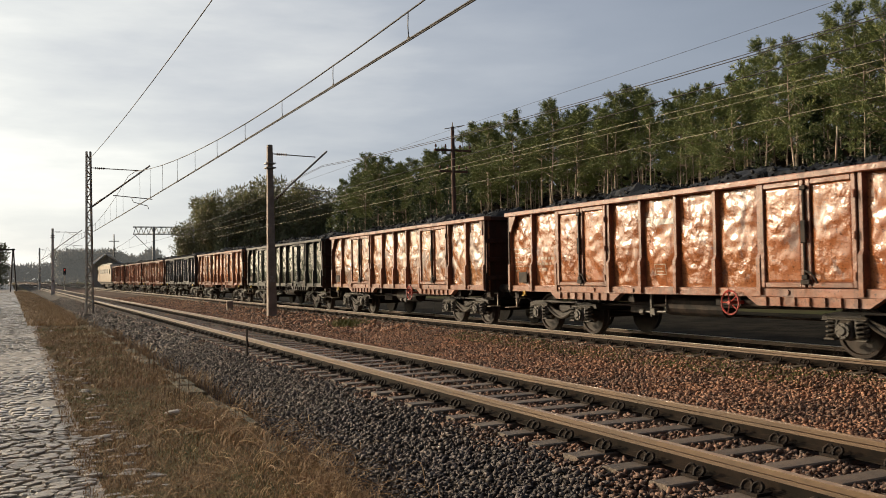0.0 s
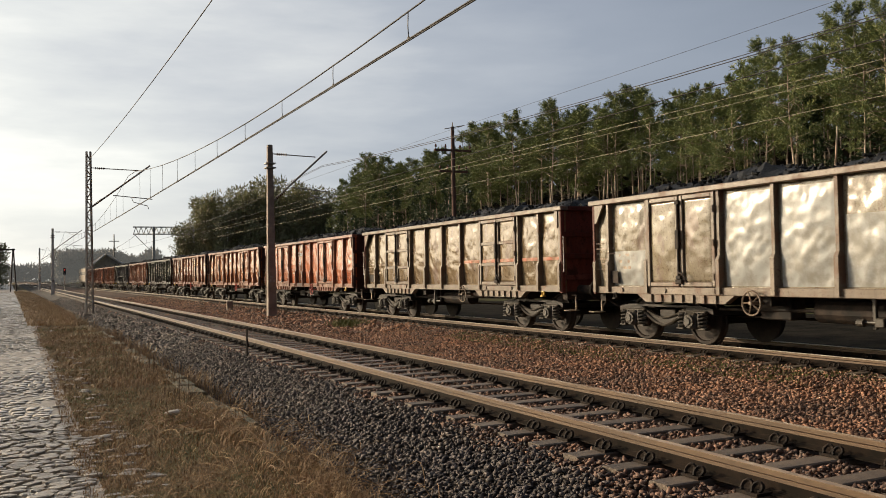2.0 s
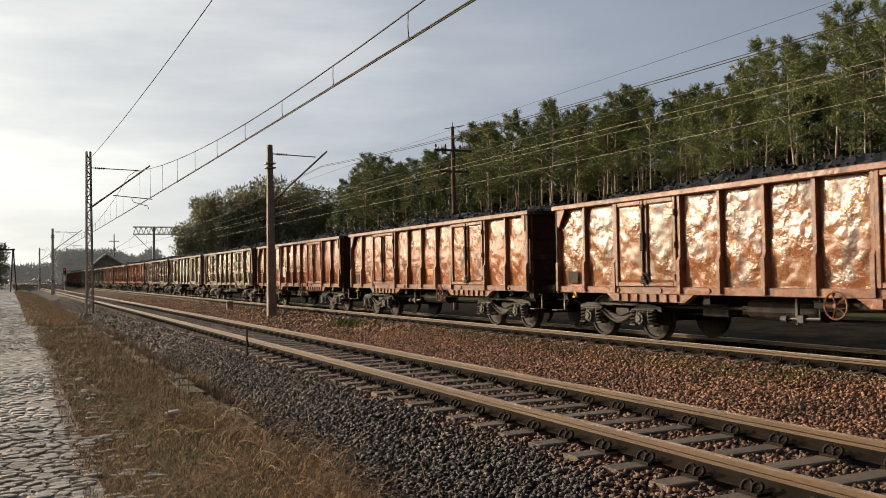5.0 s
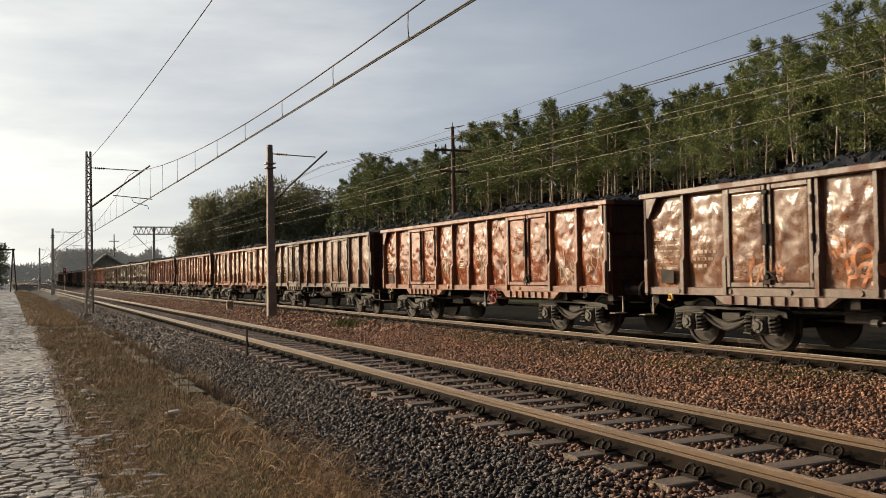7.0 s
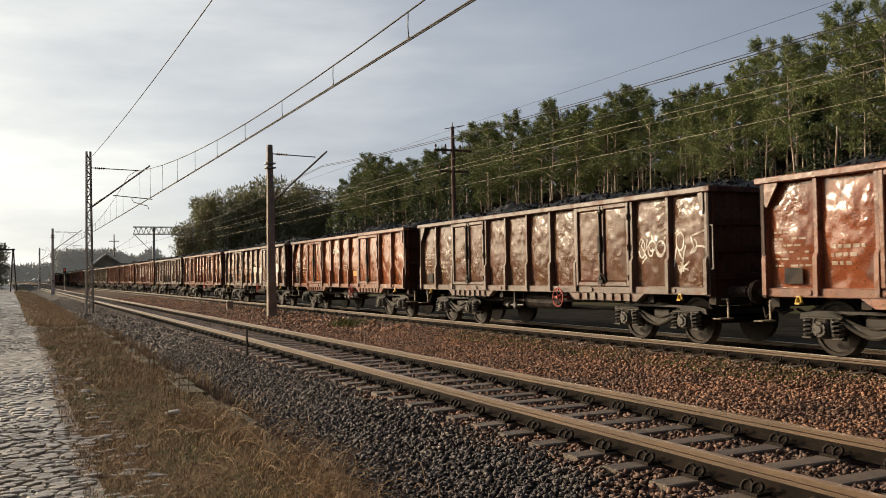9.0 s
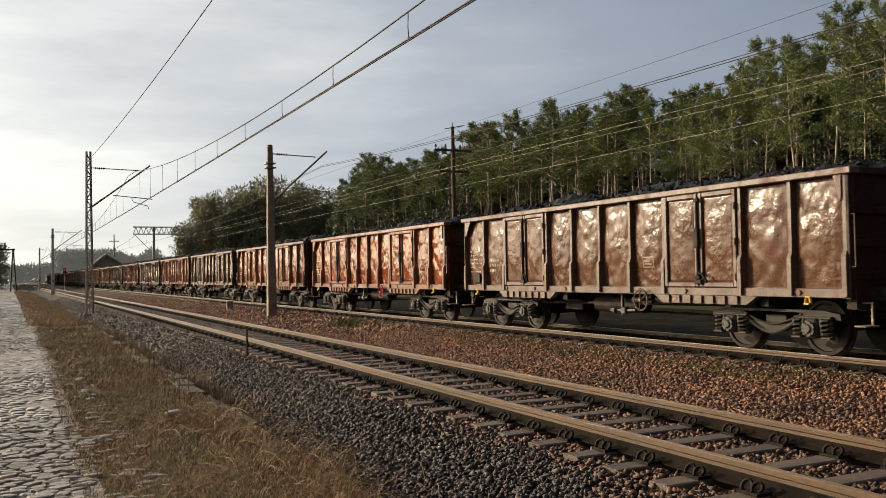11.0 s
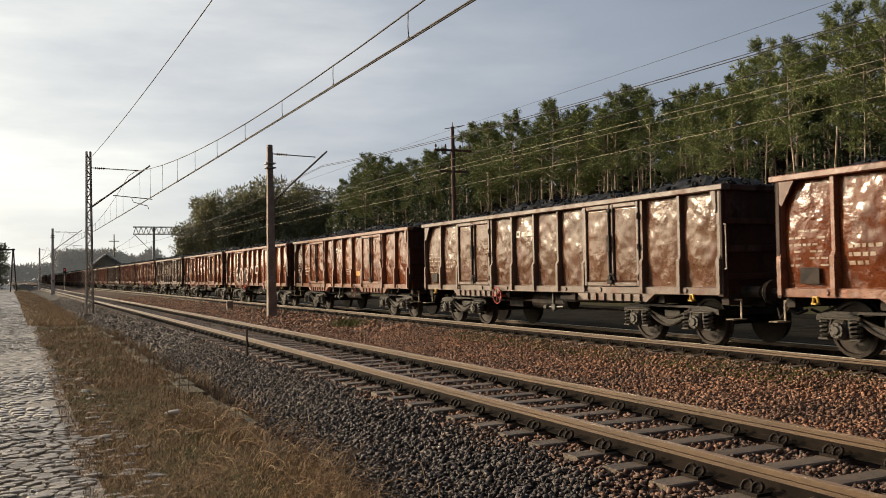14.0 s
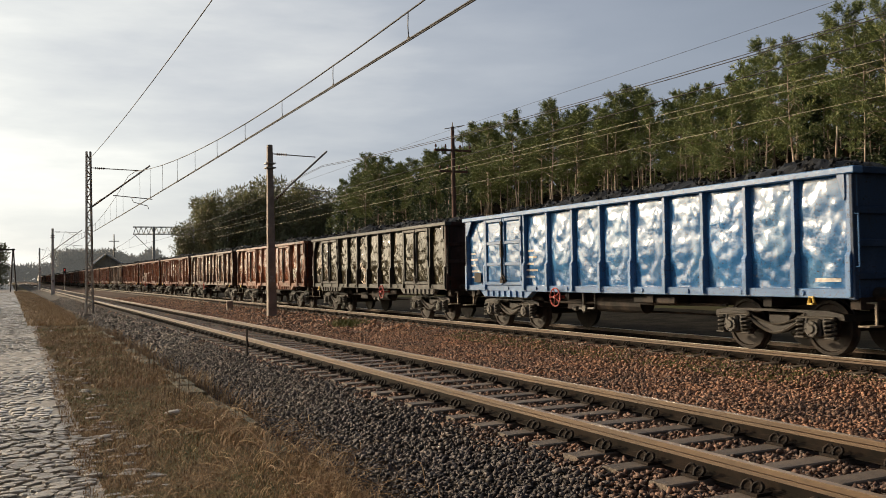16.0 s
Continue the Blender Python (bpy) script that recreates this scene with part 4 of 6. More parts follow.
def bracket(mast, reach, tie, strut):
    """Tie rod, raking strut and registration arm with brown insulators."""
    bm = bmesh.new()
    rod(bm, (0.1, 0, tie), (reach - 0.3, 0, tie - 0.07), 0.025, seg=6)
    part("tie_rod", bm, GALV, mast)
    bm = bmesh.new()
    rod(bm, (0.15, 0, strut), (reach + 0.25, 0, tie + 0.22), 0.045, seg=8)
    part("raking_strut", bm, GALV, mast)
    bm = bmesh.new()
    rod(bm, (reach * 0.42, 0, strut + 0.62), (reach + 0.35, 0, strut + 0.45), 0.025, seg=6)
    tube(bm, [(reach * 0.75, 0, strut + 0.5), (reach * 0.78, 0, strut + 0.28), (reach + 0.1, 0, strut + 0.08), (reach + 0.15, 0, strut - 0.08)], 0.02)
    part("registration_arm", bm, GALV, mast)
    for a, b in (((0.35, 0, tie - 0.01), (0.75, 0, tie - 0.02)), ((0.3, 0, strut + 0.12), (0.62, 0, strut + 0.38))):
        bm = bmesh.new()
        d = Vector(b) - Vector(a)
        for i in range(5):
            c = Vector(a) + d * (i / 4)
            rod(bm, c - d * 0.05, c + d * 0.05, 0.065, seg=8)
        part("insulator", bm, INSUL, mast)


lattice_mast(3.10, 49.9, 8.15, 2.85, "slender steel lattice mast with a catenary bracket")



def concrete_mast(x, y, top, reach, tie, strut, label, stuff=CONCRETE):
    mast = tagged(new("concrete_mast"), label, "catenary mast", "masts along the line")
    mast.matrix_basis = pose(x, y, 0)
    bm = bmesh.new()
    a, b = 0.20, 0.115
    lo = [bm.verts.new((sx * a, sy * a, -0.5)) for sx, sy in ((-1, -1), (1, -1), (1, 1), (-1, 1))]
    hi = [bm.verts.new((sx * b, sy * b, top)) for sx, sy in ((-1, -1), (1, -1), (1, 1), (-1, 1))]
    for i in range(4):
        bm.faces.new((lo[i], lo[(i + 1) % 4], hi[(i + 1) % 4], hi[i]))
    bm.faces.new(hi); bm.faces.new(lo[::-1])
    bmesh.ops.bevel(bm, geom=bm.edges[:], offset=0.025, segments=2, affect="EDGES")
    part("shaft", bm, stuff, mast)
    for z in (top - 1.08, top - 0.88):
        bm = bmesh.new()
        box(bm, -0.22, 0.22, -0.22, 0.22, z, z + 0.06, 0.01)
        part("clamp_band", bm, GALV, mast)
    bm = bmesh.new()
    box(bm, -0.10, 0.10, -0.235, -0.205, 1.15, 1.45, 0.005)
    part("number_plate", bm, GALV, mast)
    bracket(mast, reach, tie, strut)


concrete_mast(10.10, 39.5, 7.38, 2.45, 6.98, 4.85, "square prestressed concrete catenary mast between the tracks")
concrete_mast(3.02, 112.0, 7.4, 2.9, 7.0, 4.9, "concrete catenary mast far along the line, coloured pale for haze", CONCRETE_HAZED)
concrete_mast(2.42, 166.0, 6.9, 2.6, 6.6, 4.8, "distant concrete mast beside the line, coloured pale for haze", CONCRETE_HAZED)


def wire(name, label, pts, r, material, group="overhead wires"):
    """A round wire through the points."""
    cu = bpy.data.curves.new(name, "CURVE")
    cu.dimensions, cu.bevel_depth, cu.bevel_resolution = "3D", r, 1
    sp = cu.splines.new("POLY")
    sp.points.add(len(pts) - 1)
    for q, p in zip(sp.points, pts):
        q.co = (*p, 1)
    tmp = bpy.data.objects.new(name, cu)
    scene.collection.objects.link(tmp)
    me = bpy.data.meshes.new_from_object(tmp.evaluated_get(bpy.context.evaluated_depsgraph_get()))
    bpy.data.objects.remove(tmp); bpy.data.curves.remove(cu)
    me.name = name
    me.materials.clear(); me.materials.append(material)
    return tagged(new(name, me), label, "wire", group)


def catenary(cx, masts, low, high, contact, thick, drops=17, twin=0.0):
    """Contact wire, sagging messenger and droppers between supports."""
    ys = [y for y in range(-30, 231, 3)]

    def mess(y):
        for a, b in zip(masts, masts[1:]):
            if a <= y <= b:
                u = (2 * y - a - b) / (b - a)
                return low + (high - low) * u * u
        return high
    con = wire("contact_wire", "taut copper contact wire above the track", [(cx + off(y), y, contact) for y in ys], thick, WIRE)
    wire("contact_wire", "taut copper contact wire beside its twin", [(cx + 0.06 + off(y), y, contact + 0.012) for y in ys], thick, WIRE)
    msg = wire("messenger_wire", "sagging messenger wire carrying the contact wire", [(cx + off(y), y, mess(y)) for y in ys], thick * 1.1, WIRE)
    if twin:
        wire("messenger_wire", "second messenger wire beside its twin", [(cx + off(y), y, mess(y) + twin) for y in ys], thick, WIRE)
    for a, b in zip(masts, masts[1:]):
        n = drops
        for i in range(1, n):
            y = a + (b - a) * i / n
            if y < 3 or y > 120:
                continue
            bm = bmesh.new()
            h = mess(y)
            tube(bm, [(0, 0, contact), (0.0, 0.02, (h + contact) / 2), (0, 0, h)], thick * 0.7, 4)
            box(bm, -0.012, 0.012, -0.025, 0.025, contact - 0.005, contact + 0.035)
            part("dropper", bm, WIRE, msg, at=pose(cx + off(y), y, 0))


catenary(5.55, (-13.2, 49.9, 112, 166, 230), 5.53, 7.15, 5.15, 0.013)
catenary(12.68, (-26, 39.5, 105, 170, 232), 5.47, 6.45, 5.12, 0.0085, 9, 0.055)
wire("feeder_wire", "thin feeder wire rising to the mast top", [(3.2, y, 6.42 + 0.000015 * y ** 3 + 0.0005 * y * y * 0.2) for y in range(-20, 12, 4)] + [(3.2 + off(y), y, 6.42 + 0.95 * ((y - 5) / 45) ** 2 + 0.05) for y in range(12, 51, 3)], 0.012, WIRE)
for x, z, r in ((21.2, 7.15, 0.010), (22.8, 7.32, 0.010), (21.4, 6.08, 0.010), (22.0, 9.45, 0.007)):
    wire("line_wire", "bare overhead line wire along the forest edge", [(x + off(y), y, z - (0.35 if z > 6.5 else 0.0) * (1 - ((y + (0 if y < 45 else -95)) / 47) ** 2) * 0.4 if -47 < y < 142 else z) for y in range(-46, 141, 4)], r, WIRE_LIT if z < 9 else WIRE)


def utility_pole(x, y, h):
    wood = mat("weathered_pole_wood", (0.16, 0.075, 0.05), 0.8, vary=(0.09, 0.05, 0.04), scale=3, grain=0.5, stretch=(6, 6, 0.4))
    pole = tagged(new("utility_pole"), "tall reddish utility pole with crossarms and insulators", "utility pole")
    pole.matrix_basis = pose(x, y, 0)
    bm = bmesh.new()
    rod(bm, (0, 0, -0.9), (0, 0, h), 0.16, 0.10, 10)
    part("shaft", bm, wood, pole)
    for z, w in ((8.35, 1.15), (7.15, 0.9)):
        bm = bmesh.new()
        box(bm, -w, w, -0.06, 0.06, z - 0.06, z + 0.06, 0.01)
        arm = part("crossarm", bm, wood, pole)
        for q in (-w + 0.08, w - 0.08, -w * 0.4, w * 0.4):
            bm = bmesh.new()
            lathe(bm, [(z + 0.05, 0.02), (z + 0.16, 0.02), (z + 0.17, 0.06), (z + 0.24, 0.065), (z + 0.34, 0.03)], 8, "Z")
            part("insulator", bm, INSUL, arm, at=pose(q, 0, 0))
    bm = bmesh.new()
    rod(bm, (-0.5, 0, h - 0.15), (0.7, 0, h + 0.1), 0.025)
    rod(bm, (0, 0, h - 0.1), (0, 0, h + 0.25), 0.03)
    part("top_bracket", bm, GALV, pole)
    bm = bmesh.new()
    rod(bm, (0.05, 0, 7.4), (-4.2, -6.0, -0.6), 0.012, seg=5)
    part("stay", bm, WIRE, pole)


utility_pole(22.0, 44.9, 9.7)


def gantry():
    g = tagged(new("signal_gantry"), "grey steel lattice gantry spanning the far tracks", "gantry")
    g.matrix_basis = pose(0, 150, 0)
    for z in (8.55, 9.7):
        bm = bmesh.new()
        box(bm, 15.9, 25.5, -0.1, 0.1, z - 0.09, z + 0.09)
        part("chord", bm, GALV_HAZED, g)
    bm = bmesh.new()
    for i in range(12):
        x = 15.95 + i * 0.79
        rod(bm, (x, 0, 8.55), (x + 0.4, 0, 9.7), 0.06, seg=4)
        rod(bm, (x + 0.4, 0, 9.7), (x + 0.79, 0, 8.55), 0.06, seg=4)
    part("lacing", bm, GALV_HAZED, g)
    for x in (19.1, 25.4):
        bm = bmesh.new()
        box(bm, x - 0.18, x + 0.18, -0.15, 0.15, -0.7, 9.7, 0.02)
        part("leg", bm, GALV_HAZED, g)
    bm = bmesh.new()
    rod(bm, (16.2, 0, 8.4), (18.3, 0, 6.2), 0.05)
    part("brace", bm, GALV_HAZED, g)


gantry()


def house():
    wall = mat("grey_render", (0.55, 0.51, 0.46), 0.9, vary=(0.42, 0.38, 0.34), scale=1.5, grain=0.3)
    tiles = mat("dark_roof_tiles", (0.07, 0.055, 0.05), 0.8, vary=(0.1, 0.07, 0.06), scale=2, grain=0.4, grain_scale=12)
    white = mat("white_bargeboard", (0.75, 0.73, 0.70), 0.6, vary=(0.6, 0.57, 0.53), scale=3)
    h = tagged(new("house"), "small grey house with a dark gabled roof and white bargeboards", "house")
    h.matrix_basis = pose(13.4, 172, -0.7)
    bm = bmesh.new()
    box(bm, -2.2, 3.2, 0, 8, 0, 4.6)
    part("wall", bm, wall, h)
    bm = bmesh.new()
    for a, b in (((-2.6, 4.3), (0.1, 6.55)), ((3.6, 4.3), (0.1, 6.55))):
        v = [bm.verts.new((a[0], y, a[1] + d)) for y in (-0.5, 8.5) for d in (0, 0.18)] + [bm.verts.new((b[0], y, b[1] + d)) for y in (-0.5, 8.5) for d in (0, 0.18)]
        for q in ((0, 1, 3, 2), (4, 6, 7, 5), (0, 4, 5, 1), (2, 3, 7, 6), (1, 5, 7, 3), (0, 2, 6, 4)):
            bm.faces.new([v[i] for i in q])
    part("roof", bm, tiles, h)
    bm = bmesh.new()
    prismv = [bm.verts.new(c) for c in ((-2.2, 0.02, 4.6), (3.2, 0.02, 4.6), (0.1, 0.02, 6.5), (-2.2, 7.98, 4.6), (3.2, 7.98, 4.6), (0.1, 7.98, 6.5))]
    for q in ((0, 1, 2), (5, 4, 3), (0, 3, 4, 1), (1, 4, 5, 2), (2, 5, 3, 0)):
        bm.faces.new([prismv[i] for i in q])
    part("gable", bm, wall, h)
    for a, b in (((-2.65, -0.55, 4.35), (0.1, -0.55, 6.65)), ((3.65, -0.55, 4.35), (0.1, -0.55, 6.65))):
        bm = bmesh.new()
        rod(bm, a, b, 0.21, seg=4)
        part("bargeboard", bm, white, h)
    for x in (-1.0, 1.6):
        bm = bmesh.new()
        box(bm, x - 0.45, x + 0.45, -0.03, 0.02, 2.4, 3.8, 0.01)
        part("window", bm, mat("house_window_glass", (0.03, 0.03, 0.035), 0.1), h)


house()


def signal(x, y):
    black = mat("signal_black", (0.02, 0.02, 0.02), 0.6)
    s = tagged(new("railway_signal"), "black railway signal head with a red light on a post", "signal")
    s.matrix_basis = pose(x, y, 0)
    bm = bmesh.new(); rod(bm, (0, 0, -0.5), (0, 0, 2.6), 0.07); part("post", bm, GALV, s)
    bm = bmesh.new(); box(bm, -0.2, 0.2, -0.08, 0.08, 2.2, 3.25, 0.05); part("head", bm, black, s)
    bm = bmesh.new(); rod(bm, (0, -0.09, 2.95), (0, -0.13, 2.95), 0.11, seg=14); part("lamp", bm, glow("red_signal_light", (0.9, 0.06, 0.05), 0.6), s, "glowing red signal lamp")
    bm = bmesh.new(); rod(bm, (0.0, -0.09, 2.3), (0.0, -0.12, 2.3), 0.12, seg=14); part("lens", bm, mat("grey_lens", (0.2, 0.2, 0.2), 0.2), s)


signal(5.72, 150)


def portal():
    dark = mat("tarred_timber", (0.05, 0.04, 0.035), 0.8, vary=(0.08, 0.065, 0.05), scale=3)
    p = tagged(new("timber_frame"), "dark timber pole frame beside the far road", "frame")
    p.matrix_basis = pose(0, 150, 0)
    for a, b in (((-1.45, 0, 6.3), (-1.05, 0, -0.6)), ((-1.5, 0, 6.3), (-1.9, 0, -0.6))):
        bm = bmesh.new(); rod(bm, a, b, 0.10); part("pole", bm, dark, p)
    bm = bmesh.new(); box(bm, -3.6, -1.2, -0.10, 0.10, 6.05, 6.3, 0.03); part("beam", bm, dark, p)
    bm = bmesh.new(); rod(bm, (-3.5, 0, 6.2), (-3.6, 0, -0.6), 0.13); part("pole", bm, dark, p)


portal()


def far_pole(x, y, top):
    p = tagged(new("far_utility_pole"), "far utility pole with a crossarm above the woods", "utility pole")
    p.matrix_basis = pose(x, y, 0)
    bm = bmesh.new(); rod(bm, (0, 0, -0.6), (0, 0, top), 0.2, 0.14); part("shaft", bm, GALV, p)
    for z in (top - 1.8,):
        bm = bmesh.new(); box(bm, -1.3, 1.3, -0.1, 0.1, z - 0.1, z + 0.1); part("crossarm", bm, GALV, p)


far_pole(21.7, 250, 13.2)
bm = bmesh.new()
prism(bm, [(-0.13, -0.6), (0.13, -0.6), (0.10, 0.06), (0.03, 0.12), (-0.08, 0.08)], -0.16, 0.16)
tagged(part("marker_post", bm, CONCRETE, at=pose(10.2, 49.0, 0)), "stubby concrete marker post beside the ballast", "marker post")
bm = bmesh.new()
rod(bm, (0, 0, -0.7), (0.01, 0, 0.42), 0.022, seg=6)
tagged(part("iron_stake", bm, UNDER, at=pose(4.12, 18.2, 0)), "thin dark iron stake driven into the ballast", "stake")


# ---- loose stones, cobbles and grass ----
def stones(name, label, place, count, size, material, seed):
    """Many broken stones: squashed, turned octahedra with jittered corners."""
    g = np.random.default_rng(seed)
    x, y = place(g, count)
    n = len(x)
    z = np.interp(x - OFF(y), [p[0] for p in PROFILE], [p[1] for p in PROFILE])
    base = np.array([(1, 0, 0), (-1, 0, 0), (0, 1, 0), (0, -1, 0), (0, 0, 1), (0, 0, -1)], float)
    tri = np.array([(0, 2, 4), (2, 1, 4), (1, 3, 4), (3, 0, 4), (2, 0, 5), (1, 2, 5), (3, 1, 5), (0, 3, 5)])
    co = base[None] * g.uniform(0.65, 1.25, (n, 6, 1)) + g.normal(0, 0.34, (n, 6, 3))
    a = g.uniform(0, 6.283, (n, 3))
    for i, (p, q) in enumerate(((0, 1), (1, 2), (0, 2))):
        c, s = np.cos(a[:, i])[:, None], np.sin(a[:, i])[:, None]
        u, v = co[:, :, p].copy(), co[:, :, q].copy()
        co[:, :, p], co[:, :, q] = u * c - v * s, u * s + v * c
    co *= (size * g.uniform(0.55, 1.25, n))[:, None, None] * np.array([1.1, 1.1, 0.85])
    co += np.stack([x, y, z + g.uniform(-0.005, 0.045, n)], 1)[:, None]
    f = (tri[None] + 6 * np.arange(n)[:, None, None]).reshape(-1, 3)
    tagged(new(name, soup(name, co.reshape(-1, 3), f, material)), label, "gravel", kind="stuff")


def clear_of_track(x, y, cx):
    """Keeps stones off rails and sleeper tops."""
    u = x - OFF(y) - cx
    d = np.abs((y - 9.04 + 300 * 0.6 + 0.3) % 0.6 - 0.3)
    on_sleeper = (np.abs(u) < 1.27) & (d < 0.125)
    on_rail = np.abs(np.abs(u) - RAIL) < 0.12
    return ~(on_sleeper | on_rail)


def edge_x(y):
    return 4.28 - 0.22 * np.clip((9 - y) / 3, 0, 1) + 0.10 * np.sin(y * 2.1) + 0.07 * np.sin(y * 5.3 + 1)


def spread(x0, x1, y0, y1, power=1.0):
    def place(g, n):
        y = y0 + (y1 - y0) * g.random(n) ** power
        x = g.uniform(x0, x1, n)
        return x, y
    return place


def rusty_place(y0, y1, power):
    def place(g, n):
        x, y = spread(7.0, 12.2, y0, y1, power)(g, n)
        ok = clear_of_track(x + OFF(y), y, F_X)
        return (x + OFF(y))[ok], y[ok]
    return place


def dark_place(y0, y1, power):
    def place(g, n):
        x, y = spread(2.5, 4.5, y0, y1, power)(g, n)
        ok = (x < edge_x(y) + g.normal(0, 0.10, n)) & clear_of_track(x + OFF(y), y, N_X)
        return (x + OFF(y))[ok], y[ok]
    return place


def bed_place(y0, y1, power):
    def place(g, n):
        x, y = spread(3.7, 7.0, y0, y1, power)(g, n)
        ok = (x > edge_x(y) + g.normal(0, 0.10, n)) & clear_of_track(x + OFF(y), y, N_X)
        return (x + OFF(y))[ok], y[ok]
    return place


STONE_RUST = mat("rusty_stone", (0.245, 0.120, 0.066), 0.75, vary=(0.15, 0.082, 0.052), scale=0.8, grain=0.3, grain_scale=30, island=0.75)
STONE_BED = mat("oily_brown_stone", (0.165, 0.085, 0.050), 0.7, vary=(0.10, 0.058, 0.040), scale=0.9, grain=0.3, grain_scale=30, island=0.75)
STONE_DARK = mat("dark_wet_stone", (0.060, 0.048, 0.045), 0.72, vary=(0.082, 0.062, 0.05), scale=0.9, amount=0.4, grain=0.3, grain_scale=30, island=0.8)
stones("rusty_ballast_stones", "broken red-brown ballast stones beside the far track", rusty_place(5.0, 26, 1.35), 62000, 0.029, STONE_RUST, 3)
stones("track_bed_stones", "dark brown oily ballast stones between the rails", bed_place(3.5, 26, 1.4), 46000, 0.027, STONE_BED, 13)
stones("far_rusty_ballast_stones", "red-brown ballast stones further along the line", rusty_place(26, 90, 1.8), 13000, 0.055, STONE_RUST, 4)
stones("far_track_bed_stones", "dark brown ballast further along the near track", bed_place(26, 90, 1.7), 10000, 0.047, STONE_BED, 14)
stones("dark_ballast_stones", "dark grey wet ballast stones on the shoulder", dark_place(4.5, 24, 1.35), 38000, 0.026, STONE_DARK, 5)
stones("far_dark_ballast_stones", "dark ballast stones further along the shoulder", dark_place(24, 90, 1.6), 10000, 0.06, STONE_DARK, 6)


def ledge():
    """Old edge slabs between verge and ballast."""
    slab = mat("mossy_edge_slab", (0.11, 0.082, 0.048), 0.9, vary=(0.06, 0.06, 0.028), scale=3, grain=0.5, bump=0.6)
    e = tagged(new("edge_kerb"), "old mossy concrete kerb between verge and ballast", "kerb", kind="structure")
    r = random.Random(3)
    bm = bmesh.new()
    box(bm, -0.16, 0.16, -0.48, 0.48, -0.42, 0.0, 0.02)
    me = mesh_of("slab", bm, slab)
    for i in range(40):
        y = 9 + i * 1.0
        part("slab", me, None, e, at=pose(2.36 + off(y) + r.uniform(-0.03, 0.03), y, -0.272 + r.uniform(-0.05, 0.018), r.uniform(-1.5, 1.5), r.uniform(-3, 5), heading(y) + r.uniform(-2.5, 2.5)))


ledge()


def cobbles():
    stone = mat("worn_wet_cobble", (0.37, 0.315, 0.25), 0.30, vary=(0.22, 0.185, 0.145), scale=2.5, grain=0.4, grain_scale=35, bump=0.3, bump_scale=45, obj=0.3)
    stone_far = mat("worn_wet_cobble_beyond", (0.37, 0.315, 0.25), 0.30, vary=(0.22, 0.185, 0.145), scale=2.5, grain=0.4, grain_scale=35, island=0.3)
    r = random.Random(11)
    road = tagged(new("cobbled_road"), "old road of worn wet cobblestones", "road", kind="structure")
    kinds = []
    for s in range(5):
        bm = bmesh.new()
        rings = []
        for z, k in ((-0.12, 1.0), (-0.010, 1.0), (0.0, 0.95), (0.002, 0.72)):
            ring = []
            for i in range(8):
                a = math.tau * (i + 0.5) / 8
                cx, cy = math.cos(a), math.sin(a)
                m = max(abs(cx), abs(cy)) ** 0.72
                ring.append(bm.verts.new((cx / m * 0.5 * k * r.uniform(0.93, 1.04), cy / m * 0.5 * k * r.uniform(0.93, 1.04), z + r.uniform(-0.006, 0.006))))
            rings.append(ring)
        for a, b in zip(rings, rings[1:]):
            for i in range(8):
                bm.faces.new((a[i], a[(i + 1) % 8], b[(i + 1) % 8], b[i]))
        bm.faces.new(rings[-1])
        kinds.append(mesh_of("cobble", bm, stone))
    bm = bmesh.new()
    low = [bm.verts.new((0.5 * a, 0.5 * b, -0.03)) for a, b in ((-1, -0.7), (-0.7, -1), (0.7, -1), (1, -0.7), (1, 0.7), (0.7, 1), (-0.7, 1), (-1, 0.7))]
    top = [bm.verts.new((v.co.x * 0.86, v.co.y * 0.86, 0.002)) for v in low]
    for i in range(8):
        bm.faces.new((low[i], low[(i + 1) % 8], top[(i + 1) % 8], top[i]))
    bm.faces.new(top)
    simple = mesh_of("cobble_simple", bm, stone_far)
    near, beyond = [], []
    y = -6.0
    while y < 150:
        d = r.uniform(0.085, 0.145) * (1 if y < 35 else 1.5 if y < 62 else 3)
        x = (-2.1 if y < 5 or y > 25 else -1.1) + r.uniform(-0.1, 0.1)
        while x < 1.15 - 0.010 * max(0, y - 25):
            w = r.uniform(0.11, 0.23) * (1 if y < 35 else 1.4 if y < 62 else 2.4)
            edge = 0.62 + 0.26 * noise.noise((y * 0.45, 1.7, 0)) + 0.12 * noise.noise((y * 1.9, 4.1, 0)) - 0.008 * max(0, y - 25)
            if x + w / 2 < edge or (x < edge + 0.35 and r.random() < 0.28):
                sunk = 0.02 if x > edge - 0.15 else 0.011 if 13.0 < y < 14.6 and x > -0.5 + 0.8 * noise.noise((x * 2, y * 1.5, 3)) else 0.0
                m = pose(x + w / 2 + off(y), y + d / 2, -0.243 - sunk + r.uniform(-0.010, 0.010), r.uniform(-4, 4), r.uniform(-4, 4), r.uniform(-5, 5)) @ Matrix.Diagonal((w * 0.93, d * 0.92, 1, 1))
                (near if 7.0 < y < 12.0 and x > -0.36 else beyond).append(m)
            x += w
        y += d
    for i, m in enumerate(near[:300]):
        part("cobble", kinds[i % 5], None, road, at=m)
    places = beyond + near[300:]
    tagged(part("cobbles_beyond", join_copies("cobbles_beyond", simple, places, stone_far), None, road), "cobblestones along the rest of the road", kind="stuff")


cobbles()


